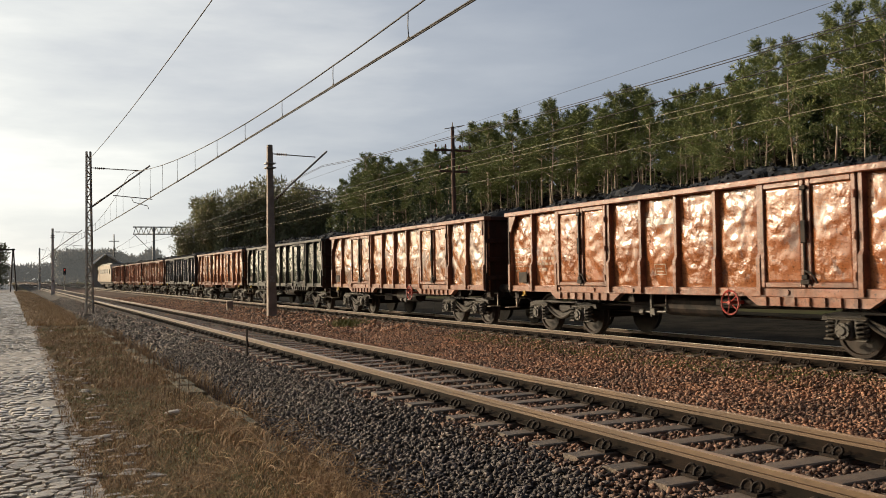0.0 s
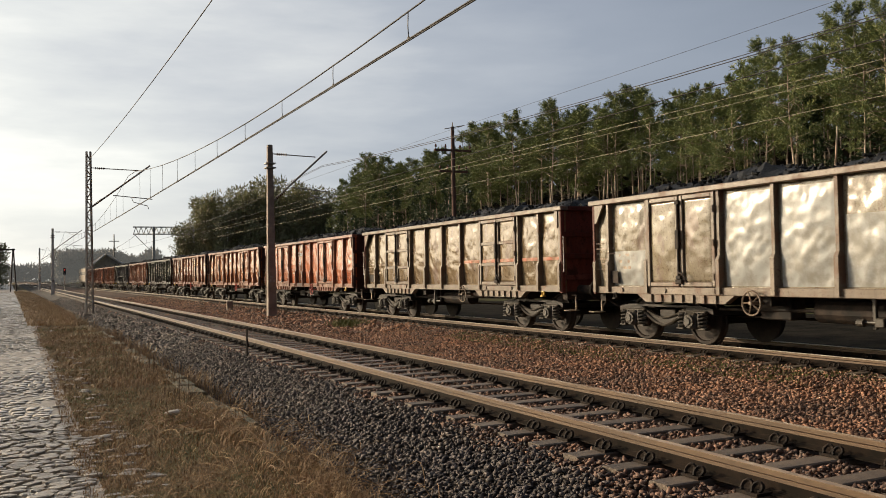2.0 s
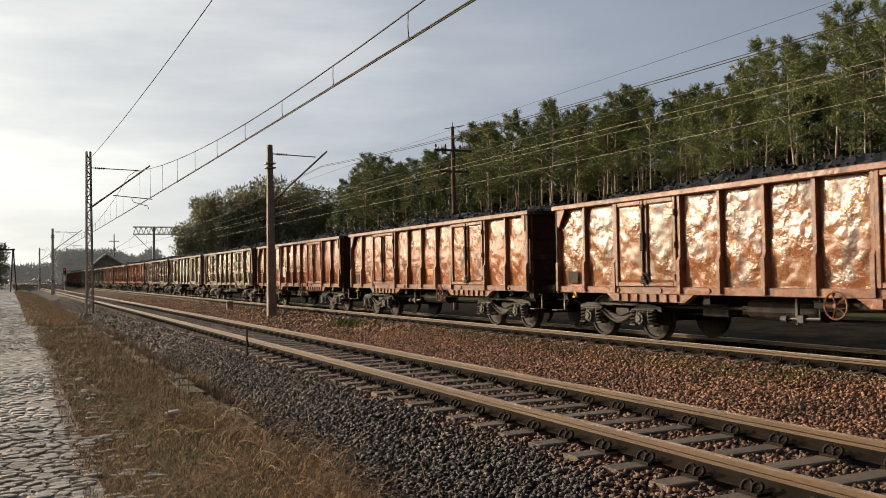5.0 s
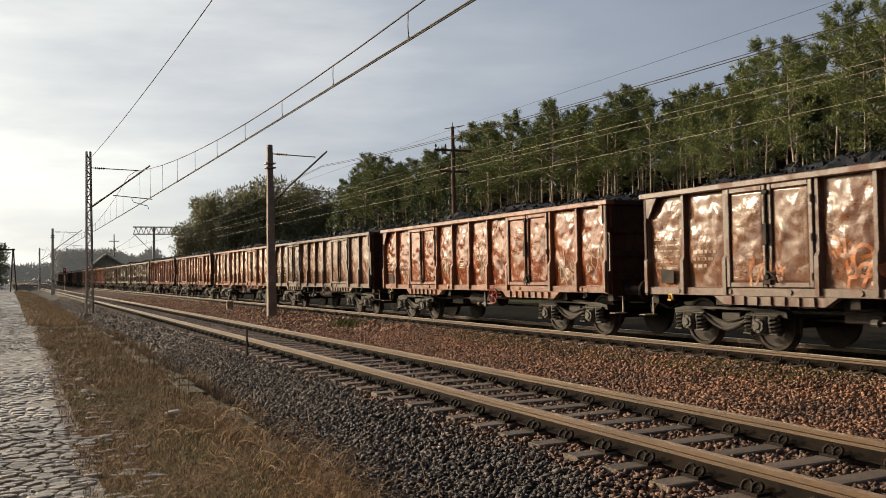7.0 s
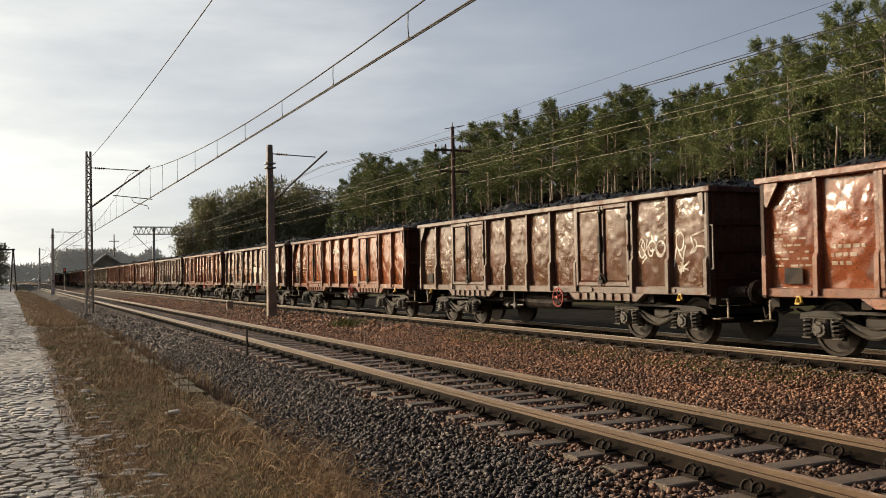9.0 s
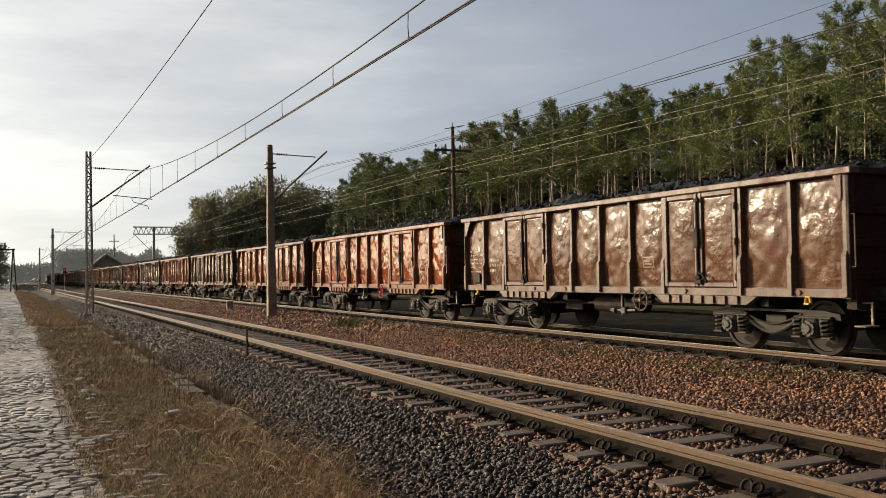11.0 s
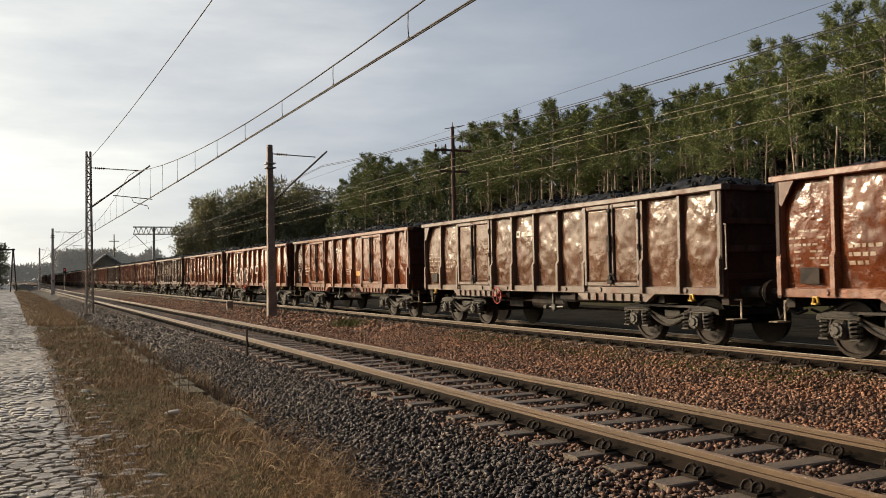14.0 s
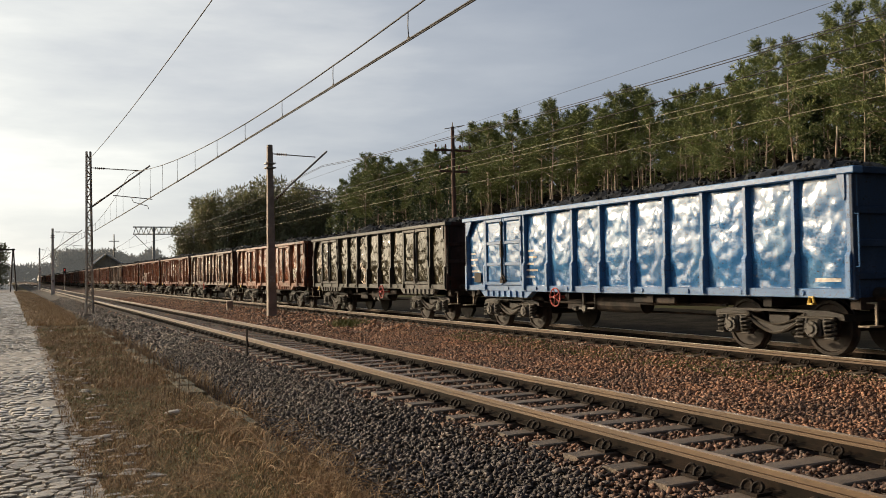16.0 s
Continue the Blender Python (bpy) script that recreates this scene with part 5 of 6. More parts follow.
def leaf_ramp(name, cols, rough=0.7):
    """Blades or leaves whose colour varies from one to the next."""
    m = bpy.data.materials.new(name)
    m.use_nodes = True
    nt = m.node_tree
    b = nt.nodes["Principled BSDF"]
    b.inputs["Roughness"].default_value = rough
    b.inputs["Specular IOR Level"].default_value = 0.25
    g, r = nt.nodes.new("ShaderNodeNewGeometry"), nt.nodes.new("ShaderNodeValToRGB")
    nt.links.new(g.outputs["Random Per Island"], r.inputs[0])
    nt.links.new(r.outputs[0], b.inputs["Base Color"])
    e = r.color_ramp.elements
    e[0].color, e[1].color = (*cols[0], 1), (*cols[-1], 1)
    for i, c in enumerate(cols[1:-1], 1):
        q = e.new(i / (len(cols) - 1)); q.color = (*c, 1)
    return m


DRY_GRASS = leaf_ramp("dry_grass", [(0.19, 0.105, 0.050), (0.30, 0.18, 0.085), (0.44, 0.31, 0.17), (0.24, 0.14, 0.066), (0.12, 0.072, 0.036)])
DEAD_STALK = leaf_ramp("dead_stalk", [(0.07, 0.042, 0.025), (0.11, 0.065, 0.036), (0.15, 0.10, 0.055)])
PALE_GRASS = leaf_ramp("bleached_grass", [(0.30, 0.20, 0.11), (0.46, 0.34, 0.20), (0.38, 0.26, 0.14), (0.22, 0.14, 0.075)])
GREEN_GRASS = leaf_ramp("green_moss_grass", [(0.07, 0.085, 0.02), (0.11, 0.125, 0.034), (0.16, 0.13, 0.046)])


def blades(name, label, x, y, z, height, width, lean, material, seed):
    """Bent grass blades: each a strip of three tapering pieces."""
    g = np.random.default_rng(seed)
    n = len(x)
    h = height * g.uniform(0.35, 1.3, n)
    a = g.uniform(0, 6.283, n)
    d = np.stack([np.cos(a), np.sin(a)], 1) * (lean * g.uniform(0.1, 1.2, n) * h)[:, None]
    s = np.stack([-np.sin(a), np.cos(a)], 1) * (width * g.uniform(0.6, 1.3, n))[:, None] * 0.5
    lev = [(0.0, 0.0, 1.0), (0.4, 0.12, 0.9), (0.75, 0.5, 0.65), (0.92, 1.0, 0.1)]
    vs = []
    for q, b, w in lev:
        c = np.stack([x, y], 1) + d * b
        zz = z + h * q
        vs += [np.column_stack([c - s * w, zz]), np.column_stack([c + s * w, zz])]
    co = np.stack(vs, 1).reshape(-1, 3)
    quad = np.array([(0, 1, 3, 2), (2, 3, 5, 4), (4, 5, 7, 6)])
    f = (quad[None] + 8 * np.arange(n)[:, None, None]).reshape(-1, 4)
    tagged(new(name, soup(name, co, f, material)), label, "grass", kind="stuff")


def patchy(g, n, x0, x1, y0, y1, power, keep, freq=1.3):
    x, y = g.uniform(x0, x1, n), y0 + (y1 - y0) * g.random(n) ** power
    den = np.array([noise.noise((a * freq, b * freq * 0.7, 5.5)) for a, b in zip(x, y)])
    ok = den > keep + g.normal(0, 0.12, n)
    x, y = x[ok], y[ok]
    z = np.interp(x, [p[0] for p in PROFILE], [p[1] for p in PROFILE])
    return x + OFF(y), y, z


g = np.random.default_rng(21)
blades("dry_verge_grass", "dry straw-coloured grass on the verge", *patchy(g, 62000, 0.42, 2.46, 5.0, 32, 1.5, -0.4, 1.8), 0.045, 0.006, 1.9, DRY_GRASS, 1)
blades("far_verge_grass", "dry grass along the far verge", *patchy(g, 17000, 0.5, 2.45, 15, 90, 1.5, -0.4, 0.9), 0.065, 0.014, 1.4, DRY_GRASS, 2)
blades("mossy_verge_grass", "short green grass and moss on the verge", *patchy(g, 40000, 0.52, 2.1, 5.0, 34, 1.4, 0.05, 0.9), 0.03, 0.008, 1.1, GREEN_GRASS, 3)
blades("tall_dry_grass", "tall tangled dry grass beside the ballast", *patchy(g, 3600, 1.75, 3.1, 5.2, 11, 1.0, -0.1, 2.2), 0.20, 0.005, 1.9, DRY_GRASS, 4)
blades("dead_stalks", "upright dark dead stalks along the kerb", *patchy(g, 420, 1.5, 2.9, 9, 24, 1.0, -0.1, 1.2), 0.34, 0.007, 0.35, DEAD_STALK, 25)


def arching_stems():
    """Long dead stems that arch over and droop to the ground, tangled beside the ballast."""
    r = random.Random(24)
    bm = bmesh.new()
    for _ in range(520):
        x, y = r.uniform(1.15, 3.25), 5.2 + 6.6 * r.random() ** 1.2
        if noise.noise((x * 1.2, y * 0.8, 2.0)) < -0.15:
            continue
        a, rise, span = r.uniform(0, math.tau), 0.03 + 0.2 * r.random() ** 2, r.uniform(0.2, 0.7)
        bend = r.uniform(-0.6, 0.6)
        z = ground_height(x) + 0.01
        pts = []
        for i in range(7):
            u = i / 6
            w = a + bend * u
            pts.append((x + math.cos(w) * span * u, y + math.sin(w) * span * u, z + rise * 4 * u * (1 - u * 0.85)))
        tube(bm, pts, r.uniform(0.0016, 0.0036), 3)
    tagged(new("tangled_stems", mesh_of("tangled_stems", bm, DRY_GRASS)), "long pale dead stems arching over the verge", "grass", kind="stuff")


arching_stems()
blades("ditch_grass", "withered grass in the ditch under the kerb", *patchy(g, 4200, 2.4, 3.0, 12, 34, 1.2, 0.0, 0.9), 0.35, 0.008, 0.9, DRY_GRASS, 5)
blades("mast_foot_weeds", "withered weeds round the mast foot", *patchy(g, 3000, 1.3, 2.8, 28, 70, 1.0, 0.0, 0.8), 0.22, 0.013, 0.9, PALE_GRASS, 6)
blades("track_moss", "low green weeds between the tracks", *patchy(g, 22000, 10.5, 11.75, 8, 24, 1.2, 0.0, 0.9), 0.06, 0.014, 0.9, GREEN_GRASS, 7)
blades("far_weeds", "bleached weeds along the far verge", *patchy(g, 15000, 0.3, 3.0, 36, 150, 1.5, -0.35, 0.8), 0.15, 0.022, 1.0, PALE_GRASS, 8)
blades("kerb_grass", "dead grass hanging over the kerb", *patchy(g, 2600, 2.45, 2.8, 8, 30, 1.2, 0.05, 1.6), 0.2, 0.006, 1.2, DRY_GRASS, 9)
cx, cy = g.normal(10.45, 0.28, 900), g.normal(29.9, 0.5, 900)
blades("weed_clump", "dark green weed clump beside the far track", cx, cy, np.full(900, -0.42), 0.26, 0.02, 0.8, GREEN_GRASS, 10)
LITTER = mat("pale_litter", (0.42, 0.38, 0.33), 0.6, vary=(0.4, 0.36, 0.3), scale=9)
for x, y, s in ((1.68, 11.6, 0.075), (0.80, 10.26, 0.055), (1.76, 11.75, 0.04)):
    bm = bmesh.new()
    bmesh.ops.create_icosphere(bm, subdivisions=2, radius=s)
    for v in bm.verts:
        v.co = Vector((v.co.x * 1.3, v.co.y, v.co.z * 0.4)) * (1 + 0.4 * noise.noise(v.co * 12 + Vector((x, 0, 0))))
    tagged(part("litter", bm, LITTER, at=pose(x, y, -0.25)), "crumpled pale scrap lying in the grass", "litter")


# ---- trees ----
BARK = mat("pine_bark", (0.56, 0.45, 0.35), 0.85, vary=(0.22, 0.15, 0.11), scale=1.2, grain=0.5, grain_scale=10, stretch=(2, 2, 0.4), obj=0.3)
NEEDLES = leaf_ramp("pine_needles", [(0.088, 0.128, 0.046), (0.150, 0.185, 0.064), (0.29, 0.295, 0.11), (0.11, 0.15, 0.052)], 0.5)
TWIGS = leaf_ramp("dark_twigs", [(0.24, 0.225, 0.13), (0.34, 0.31, 0.18), (0.26, 0.28, 0.14), (0.42, 0.36, 0.22)], 0.8)
FAR_TWIGS = leaf_ramp("hazed_woods", [(0.22, 0.205, 0.18), (0.30, 0.28, 0.24), (0.25, 0.24, 0.20)], 0.9)

# Distance haze is put in as a faint glow and paler base colours.
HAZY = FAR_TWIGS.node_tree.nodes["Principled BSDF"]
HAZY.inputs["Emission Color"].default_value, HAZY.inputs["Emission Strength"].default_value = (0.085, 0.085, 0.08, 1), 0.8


def tuft_soup(g, centres, radii, per, size, flat=0.75, wide=0.2, fuzz=0.45):
    """Clumps of small pointed sprays round the centres."""
    vs = []
    for c, r in zip(centres, radii):
        d = g.normal(0, 1, (per, 3)); d /= np.linalg.norm(d, axis=1)[:, None]
        p = c + d * (r * g.random((per, 1)) ** fuzz) * np.array([1, 1, flat])
        out = d + np.array([0, 0, 0.55]) + g.normal(0, 0.5, (per, 3)); out /= np.linalg.norm(out, axis=1)[:, None]
        side = np.cross(out, g.normal(0, 1, (per, 3))); side /= np.linalg.norm(side, axis=1)[:, None] + 1e-6
        s = size * g.uniform(0.6, 1.5, (per, 1))
        vs.append(np.stack([p - side * s * wide, p + side * s * wide, p + out * s * 1.35], 1))
    co = np.concatenate(vs).reshape(-1, 3)
    return co, np.arange(len(co)).reshape(-1, 3)


def brush_soup(g, twigs, per, length, wide):
    """Bottle-brush shoots: needle sprays set along each twig and raked towards its tip."""
    vs = []
    for a, b in twigs:
        axis = b - a
        n = max(8, int(per * (0.6 + np.linalg.norm(axis))))
        u = g.random((n, 1)) ** 0.7
        d = g.normal(0, 1, (n, 3)); d /= np.linalg.norm(d, axis=1)[:, None]
        p = a + axis * u + d * 0.04
        out = d + 0.8 * axis / (np.linalg.norm(axis) + 1e-6) + np.array([0, 0, 0.25]); out /= np.linalg.norm(out, axis=1)[:, None]
        side = np.cross(out, g.normal(0, 1, (n, 3))); side /= np.linalg.norm(side, axis=1)[:, None] + 1e-6
        s = length * g.uniform(0.7, 1.3, (n, 1))
        vs.append(np.stack([p - side * wide, p + side * wide, p + out * s], 1))
    co = np.concatenate(vs).reshape(-1, 3)
    return co, np.arange(len(co)).reshape(-1, 3)


def pine_meshes(seed, h, start, spread_r, shoots=22, per=28, length=0.15, wide=0.016):
    """A Scots pine: slim bare trunk with dead stubs, and upswept limbs that carry sprays of needle shoots."""
    r, g = random.Random(seed), np.random.default_rng(seed)
    bm = bmesh.new()
    pts = []
    lean = (r.uniform(-0.5, 0.5), r.uniform(-0.5, 0.5))
    for i in range(9):
        u = i / 8
        pts.append(Vector((lean[0] * u + 0.18 * math.sin(u * 5 + seed), lean[1] * u + 0.14 * math.cos(u * 4 + seed), -0.5 + (h * 0.96 + 0.5) * u)))
    for i in range(8):
        rod(bm, pts[i], pts[i + 1], 0.105 * (1 - i / 9.5), 0.105 * (1 - (i + 1) / 9.5), 7)

    def on_trunk(z):
        u = min(7.99, max(0, (z + 0.5) / (h * 0.96 + 0.5) * 8))
        i = int(u)
        return pts[i].lerp(pts[i + 1], u - i)
    twigs = []
    n = int(44 * (1 - start) * h / 9)
    for i in range(n):
        u = start + (1 - start) * (i + r.random()) / n
        a = r.uniform(0, math.tau)
        q = (u - start) / (1 - start)
        reach = spread_r * (1.08 - 0.92 * q ** 1.5) * min(1, 0.45 + 2.0 * q) * r.uniform(0.45, 1.2)
        base = on_trunk(h * u - 0.3)
        tip = base + Vector((math.cos(a) * reach, math.sin(a) * reach, reach * r.uniform(0.1, 0.5) + 0.35 * q))
        rod(bm, base, tip, 0.026, 0.008, 3)
        for j in range(shoots):
            w = 1 - 0.5 * r.random() ** 2.2
            c = base.lerp(tip, w)
            f = 0.46 * (1.15 - 0.4 * q)
            e = c + Vector((r.uniform(-f, f) + 0.3 * math.cos(a), r.uniform(-f, f) + 0.3 * math.sin(a), r.uniform(-0.12, 0.55)))
            twigs.append((np.array(c.lerp(e, 0.25)), np.array(e)))
    for i in range(26):
        c = on_trunk(h * r.uniform(0.88, 0.985))
        e = c + Vector((r.uniform(-0.4, 0.4), r.uniform(-0.4, 0.4), r.uniform(0.2, 0.6)))
        twigs.append((np.array(c), np.array(e)))
    for i in range(6):
        z = h * r.uniform(0.3, start + 0.05)
        a = r.uniform(0, math.tau)
        b = on_trunk(z)
        rod(bm, b, b + Vector((math.cos(a) * r.uniform(0.3, 0.8), math.sin(a) * r.uniform(0.3, 0.8), r.uniform(-0.1, 0.4))), 0.018, 0.006, 3)
    trunk = mesh_of("trunk", bm, BARK, True)
    co, f = brush_soup(g, twigs, per, length, wide)
    return trunk, soup("crown", co, f, NEEDLES)


PINES = [pine_meshes(s, 15.0, st, sp) for s, st, sp in ((1, 0.60, 2.0), (2, 0.66, 1.7), (3, 0.57, 2.1), (4, 0.70, 1.6), (5, 0.63, 1.9), (6, 0.54, 2.0))]
DARK_NEEDLES = leaf_ramp("dark_spruce_needles", [(0.035, 0.055, 0.026), (0.055, 0.08, 0.038), (0.08, 0.10, 0.045)], 0.6)


def spruce_meshes(seed, h):
    """A young spruce: whorls of drooping boughs down to the ground."""
    r, g = random.Random(seed), np.random.default_rng(seed)
    bm = bmesh.new()
    rod(bm, (0, 0, -0.5), (0, 0, h * 0.97), 0.09, 0.015, 6)
    twigs = []
    for i in range(70):
        u = 0.06 + 0.92 * (i + r.random()) / 70
        a, reach = r.uniform(0, math.tau), 0.17 * h * (1 - u) ** 0.8 * r.uniform(0.7, 1.15) + 0.1
        base = Vector((0, 0, h * u))
        tip = base + Vector((math.cos(a) * reach, math.sin(a) * reach, -0.12 * reach))
        rod(bm, base, tip, 0.016, 0.005, 3)
        for _ in range(5):
            c = base.lerp(tip, r.uniform(0.35, 1))
            twigs.append((np.array(c), np.array(c + Vector((r.uniform(-0.35, 0.35), r.uniform(-0.35, 0.35), r.uniform(-0.2, 0.12))))))
    co, f = brush_soup(g, twigs, 15, 0.17, 0.035)
    return mesh_of("trunk", bm, BARK, True), soup("crown", co, f, DARK_NEEDLES)


SPRUCES = [spruce_meshes(s, 9.0) for s in (51, 52)]
SPARE = [pine_meshes(s, 15.0, st, sp, 7, 9, 0.28, 0.05) for s, st, sp in ((11, 0.70, 1.7), (12, 0.74, 1.6), (13, 0.67, 1.8))]
CANOPY_Y = (10, 30.8, 32.2, 33.4, 34.9, 36.5, 37.8, 39.5, 42.1, 43.9, 45.6, 47.3, 50, 54.1, 62.1, 64.2, 67.2, 68.9, 71.3, 75.6, 81.7, 83.8, 86.6, 93.2, 97.3, 103.5, 109, 115.5, 140)
CANOPY_Z = (14.4, 14.4, 14.4, 15.3, 14.4, 13.8, 14.5, 14.9, 13.4, 13.8, 13, 13.6, 14.7, 14.2, 15.2, 14.9, 14.6, 13.2, 14.8, 15.4, 13.6, 14.8, 13.4, 14.2, 15.2, 15.7, 13, 11.2, 11.2)


def pine(x, y, h, kind, turn, label):
    trunk, crown = kind
    t = tagged(new("pine_tree"), label, "tree", "pines of the forest edge")
    k = (h + 0.4) / 15.0
    t.matrix_basis = pose(x, y, -0.4, 0, 0, turn) @ Matrix.Diagonal((k, k, k, 1))
    part("trunk", trunk, None, t)
    part("crown", crown, None, t)
    return t


r = random.Random(77)
y = 22.0
while y < 112:
    h = float(np.interp(y, CANOPY_Y, CANOPY_Z))
    pine(39.5 + r.uniform(-1.2, 1.2) + off(y), y, h * r.uniform(0.92, 1.02), r.choice(PINES if y > 44 else [PINES[0], PINES[1], PINES[4], PINES[2]]), r.uniform(0, 360), "tall Scots pine with a bare trunk at the forest edge")
    y += r.uniform(1.35, 2.3)
for row, (x, gap) in enumerate(((42.0, 1.7), (45.2, 2.0), (49.0, 2.4), (55, 3.0))):
    y = 20.0 + row
    while y < 118 + row * 6:
        h = float(np.interp(y * 40 / x, CANOPY_Y, CANOPY_Z)) * (0.98 + 0.005 * row)
        pine(x + r.uniform(-1.2, 1.2) + off(y), y, h * r.uniform(0.9, 1.02), r.choice(SPARE), r.uniform(0, 360), "slender Scots pine inside the forest")
        y += r.uniform(0.7, 1.3) * gap

def spruce(x, y, k, turn, kind):
    t = tagged(new("spruce_tree"), "dark young spruce under the tall pines", "tree", "young spruces in the forest")
    t.matrix_basis = pose(x, y, -0.4, 0, 0, turn) @ Matrix.Diagonal((k, k, k, 1))
    part("trunk", kind[0], None, t)
    part("crown", kind[1], None, t)


# Added to hide sunlit trunks where the forest interior is dark.
for i in range(14):
    y = 24.5 + 1.25 * i
    spruce(40.0 + r.uniform(-0.6, 0.9) + off(y), y, r.uniform(0.85, 1.3) * (1 if y < 36 else 0.75), i * 77, SPRUCES[i % 2])
for i in range(22):
    y = 74 + 1.9 * i
    spruce(38.6 + r.uniform(-0.8, 0.9) + off(y), y, r.uniform(1.0, 1.42) * (1 if y < 108 else 0.85), i * 53, SPRUCES[i % 2])


def leafless_meshes(seed, h, w):
    """A broad tree, nearly bare: forked limbs and a dense haze of twigs."""
    rr, g = random.Random(seed), np.random.default_rng(seed)
    bm = bmesh.new()
    rod(bm, (0, 0, -0.5), (0.1, 0, h * 0.3), 0.35, 0.25, 8)
    centres, radii = [], []
    for i in range(26):
        a, u = rr.uniform(0, math.tau), rr.uniform(0.25, 0.98)
        reach = w * math.sqrt(max(0.05, 1 - ((u - 0.5) / 0.52) ** 2)) * rr.uniform(0.35, 1.0)
        tip = Vector((math.cos(a) * reach, math.sin(a) * reach, h * u))
        rod(bm, (0.1, 0, h * max(0.12, u * 0.4)), tip, 0.1, 0.02, 4)
        for q in (1.0, 0.7, 0.45):
            centres.append(np.array(Vector((0.1, 0, h * u * 0.5)).lerp(tip, q))); radii.append(rr.uniform(1.0, 1.9))
    trunk = mesh_of("trunk", bm, BARK, True)
    co, f = tuft_soup(g, centres, radii, 150, 0.31, 0.9, 0.3)
    return trunk, soup("crown", co, f, TWIGS)


BROAD = [leafless_meshes(s, 16.0, 4.6) for s in (31, 32, 33)]
for i, (x, y, h) in enumerate(((24.5, 150, 11.5), (27.5, 152, 15.0), (31, 150, 16.0), (34.5, 151, 17.5), (38, 150, 18.2), (41.5, 152, 18.0), (45, 150, 18.2), (48, 151, 16.5), (36, 158, 17.5), (43, 158, 18), (29, 158, 15), (50, 160, 13), (53, 150, 11))):
    t = tagged(new("broad_tree"), "dark broad tree with a dense twiggy crown", "tree", "broad trees beyond the pines")
    k = h / 16.0
    t.matrix_basis = pose(x, y, -0.5, 0, 0, i * 67) @ Matrix.Diagonal((k, k, k, 1))
    part("trunk", BROAD[i % 3][0], None, t)
    part("crown", BROAD[i % 3][1], None, t)


def far_woods(name, label, x0, x1, y, h, n, size, material, seed, dip=0.25):
    g = np.random.default_rng(seed)
    cx = g.uniform(x0, x1, n)
    top = h * (1 - dip * np.array([abs(noise.noise((c * 0.05, seed, 1.0))) + 0.5 * abs(noise.noise((c * 0.2, seed, 2.0))) for c in cx]))
    cz = top * g.random(n) ** 0.6 - 0.5
    centres = np.column_stack([cx, y + g.uniform(-8, 8, n), cz])
    co, f = tuft_soup(g, centres, np.full(n, size * 2.6), 16, size, wide=0.33)
    tagged(new(name, soup(name, co, f, material)), label, "woods", kind="stuff")


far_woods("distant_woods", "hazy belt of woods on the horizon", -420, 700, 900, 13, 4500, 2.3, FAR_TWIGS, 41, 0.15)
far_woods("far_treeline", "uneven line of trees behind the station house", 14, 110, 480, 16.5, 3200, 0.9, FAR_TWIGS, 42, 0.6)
far_woods("roadside_trees", "dark roadside trees beyond the timber frame", -26, -3.6, 205, 9.2, 900, 0.42, TWIGS, 43, 0.4)



def road_wood():
    """A belt of trees out of view beside the far road, placed to shade the distant train."""
    g = np.random.default_rng(46)
    n = 2600
    y = g.uniform(196, 430, n)
    top = 15 + 3 * np.sin(y * 0.31) + 2 * np.sin(y * 0.83)
    centres = np.column_stack([-13 + g.uniform(-6, 4, n) - 0.022 * (y - 196), y, top * g.random(n) ** 0.6 - 0.5])
    co, f = tuft_soup(g, centres, np.full(n, 1.9), 22, 0.9, wide=0.5)
    tagged(new("road_wood", soup("road_wood", co, f, TWIGS)), "belt of dark trees beside the far road", "woods", kind="stuff")


road_wood()
# The forest's inner shade is put into these near-black colours.
SHADED_THICKET = leaf_ramp("shaded_thicket", [(0.030, 0.020, 0.012), (0.045, 0.032, 0.018), (0.03, 0.032, 0.014)], 0.9)


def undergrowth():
    """Thicket added behind the trunks to close the gaps deep in the forest."""
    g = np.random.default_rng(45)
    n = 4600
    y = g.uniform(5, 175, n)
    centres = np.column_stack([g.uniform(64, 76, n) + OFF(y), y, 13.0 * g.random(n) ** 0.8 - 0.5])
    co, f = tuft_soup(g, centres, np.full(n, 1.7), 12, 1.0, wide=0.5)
    tagged(new("forest_thicket", soup("forest_thicket", co, f, SHADED_THICKET)), "added dense thicket, coloured dark for the shade inside the pine forest", "woods", kind="stuff")


undergrowth()


# ---- lettering, labels and spray paint on the wagons ----
from mathutils.bvhtree import BVHTree
TREES = {}


def skin(wagon):
    """The sheets of a wagon's near side, as rays see them in its own space."""
    out = []
    for o in wagon.children_recursive:
        if o.name.split(".")[0] in ("side_panel", "door_sheet", "door_leaf", "side_post"):
            if o.data.name not in TREES:
                TREES[o.data.name] = BVHTree.FromPolygons([v.co.copy() for v in o.data.vertices], [tuple(p.vertices) for p in o.data.polygons])
            at = o.matrix_basis.translation + (o.parent.matrix_basis.translation if o.parent != wagon else Vector())
            ys = [v.co.y for v in o.data.vertices]
            out.append((TREES[o.data.name], at, at.y + min(ys), at.y + max(ys)))
    return out


def on_skin(sheets, y, z, lift=0.006):
    best = SIDE_X
    for tree, at, lo, hi in sheets:
        if lo <= y <= hi:
            hit = tree.ray_cast(Vector((-1, y - at.y, z - at.z)), Vector((1, 0, 0)))
            if hit[0] is not None:
                best = min(best, hit[0].x + at.x)
    return best - lift


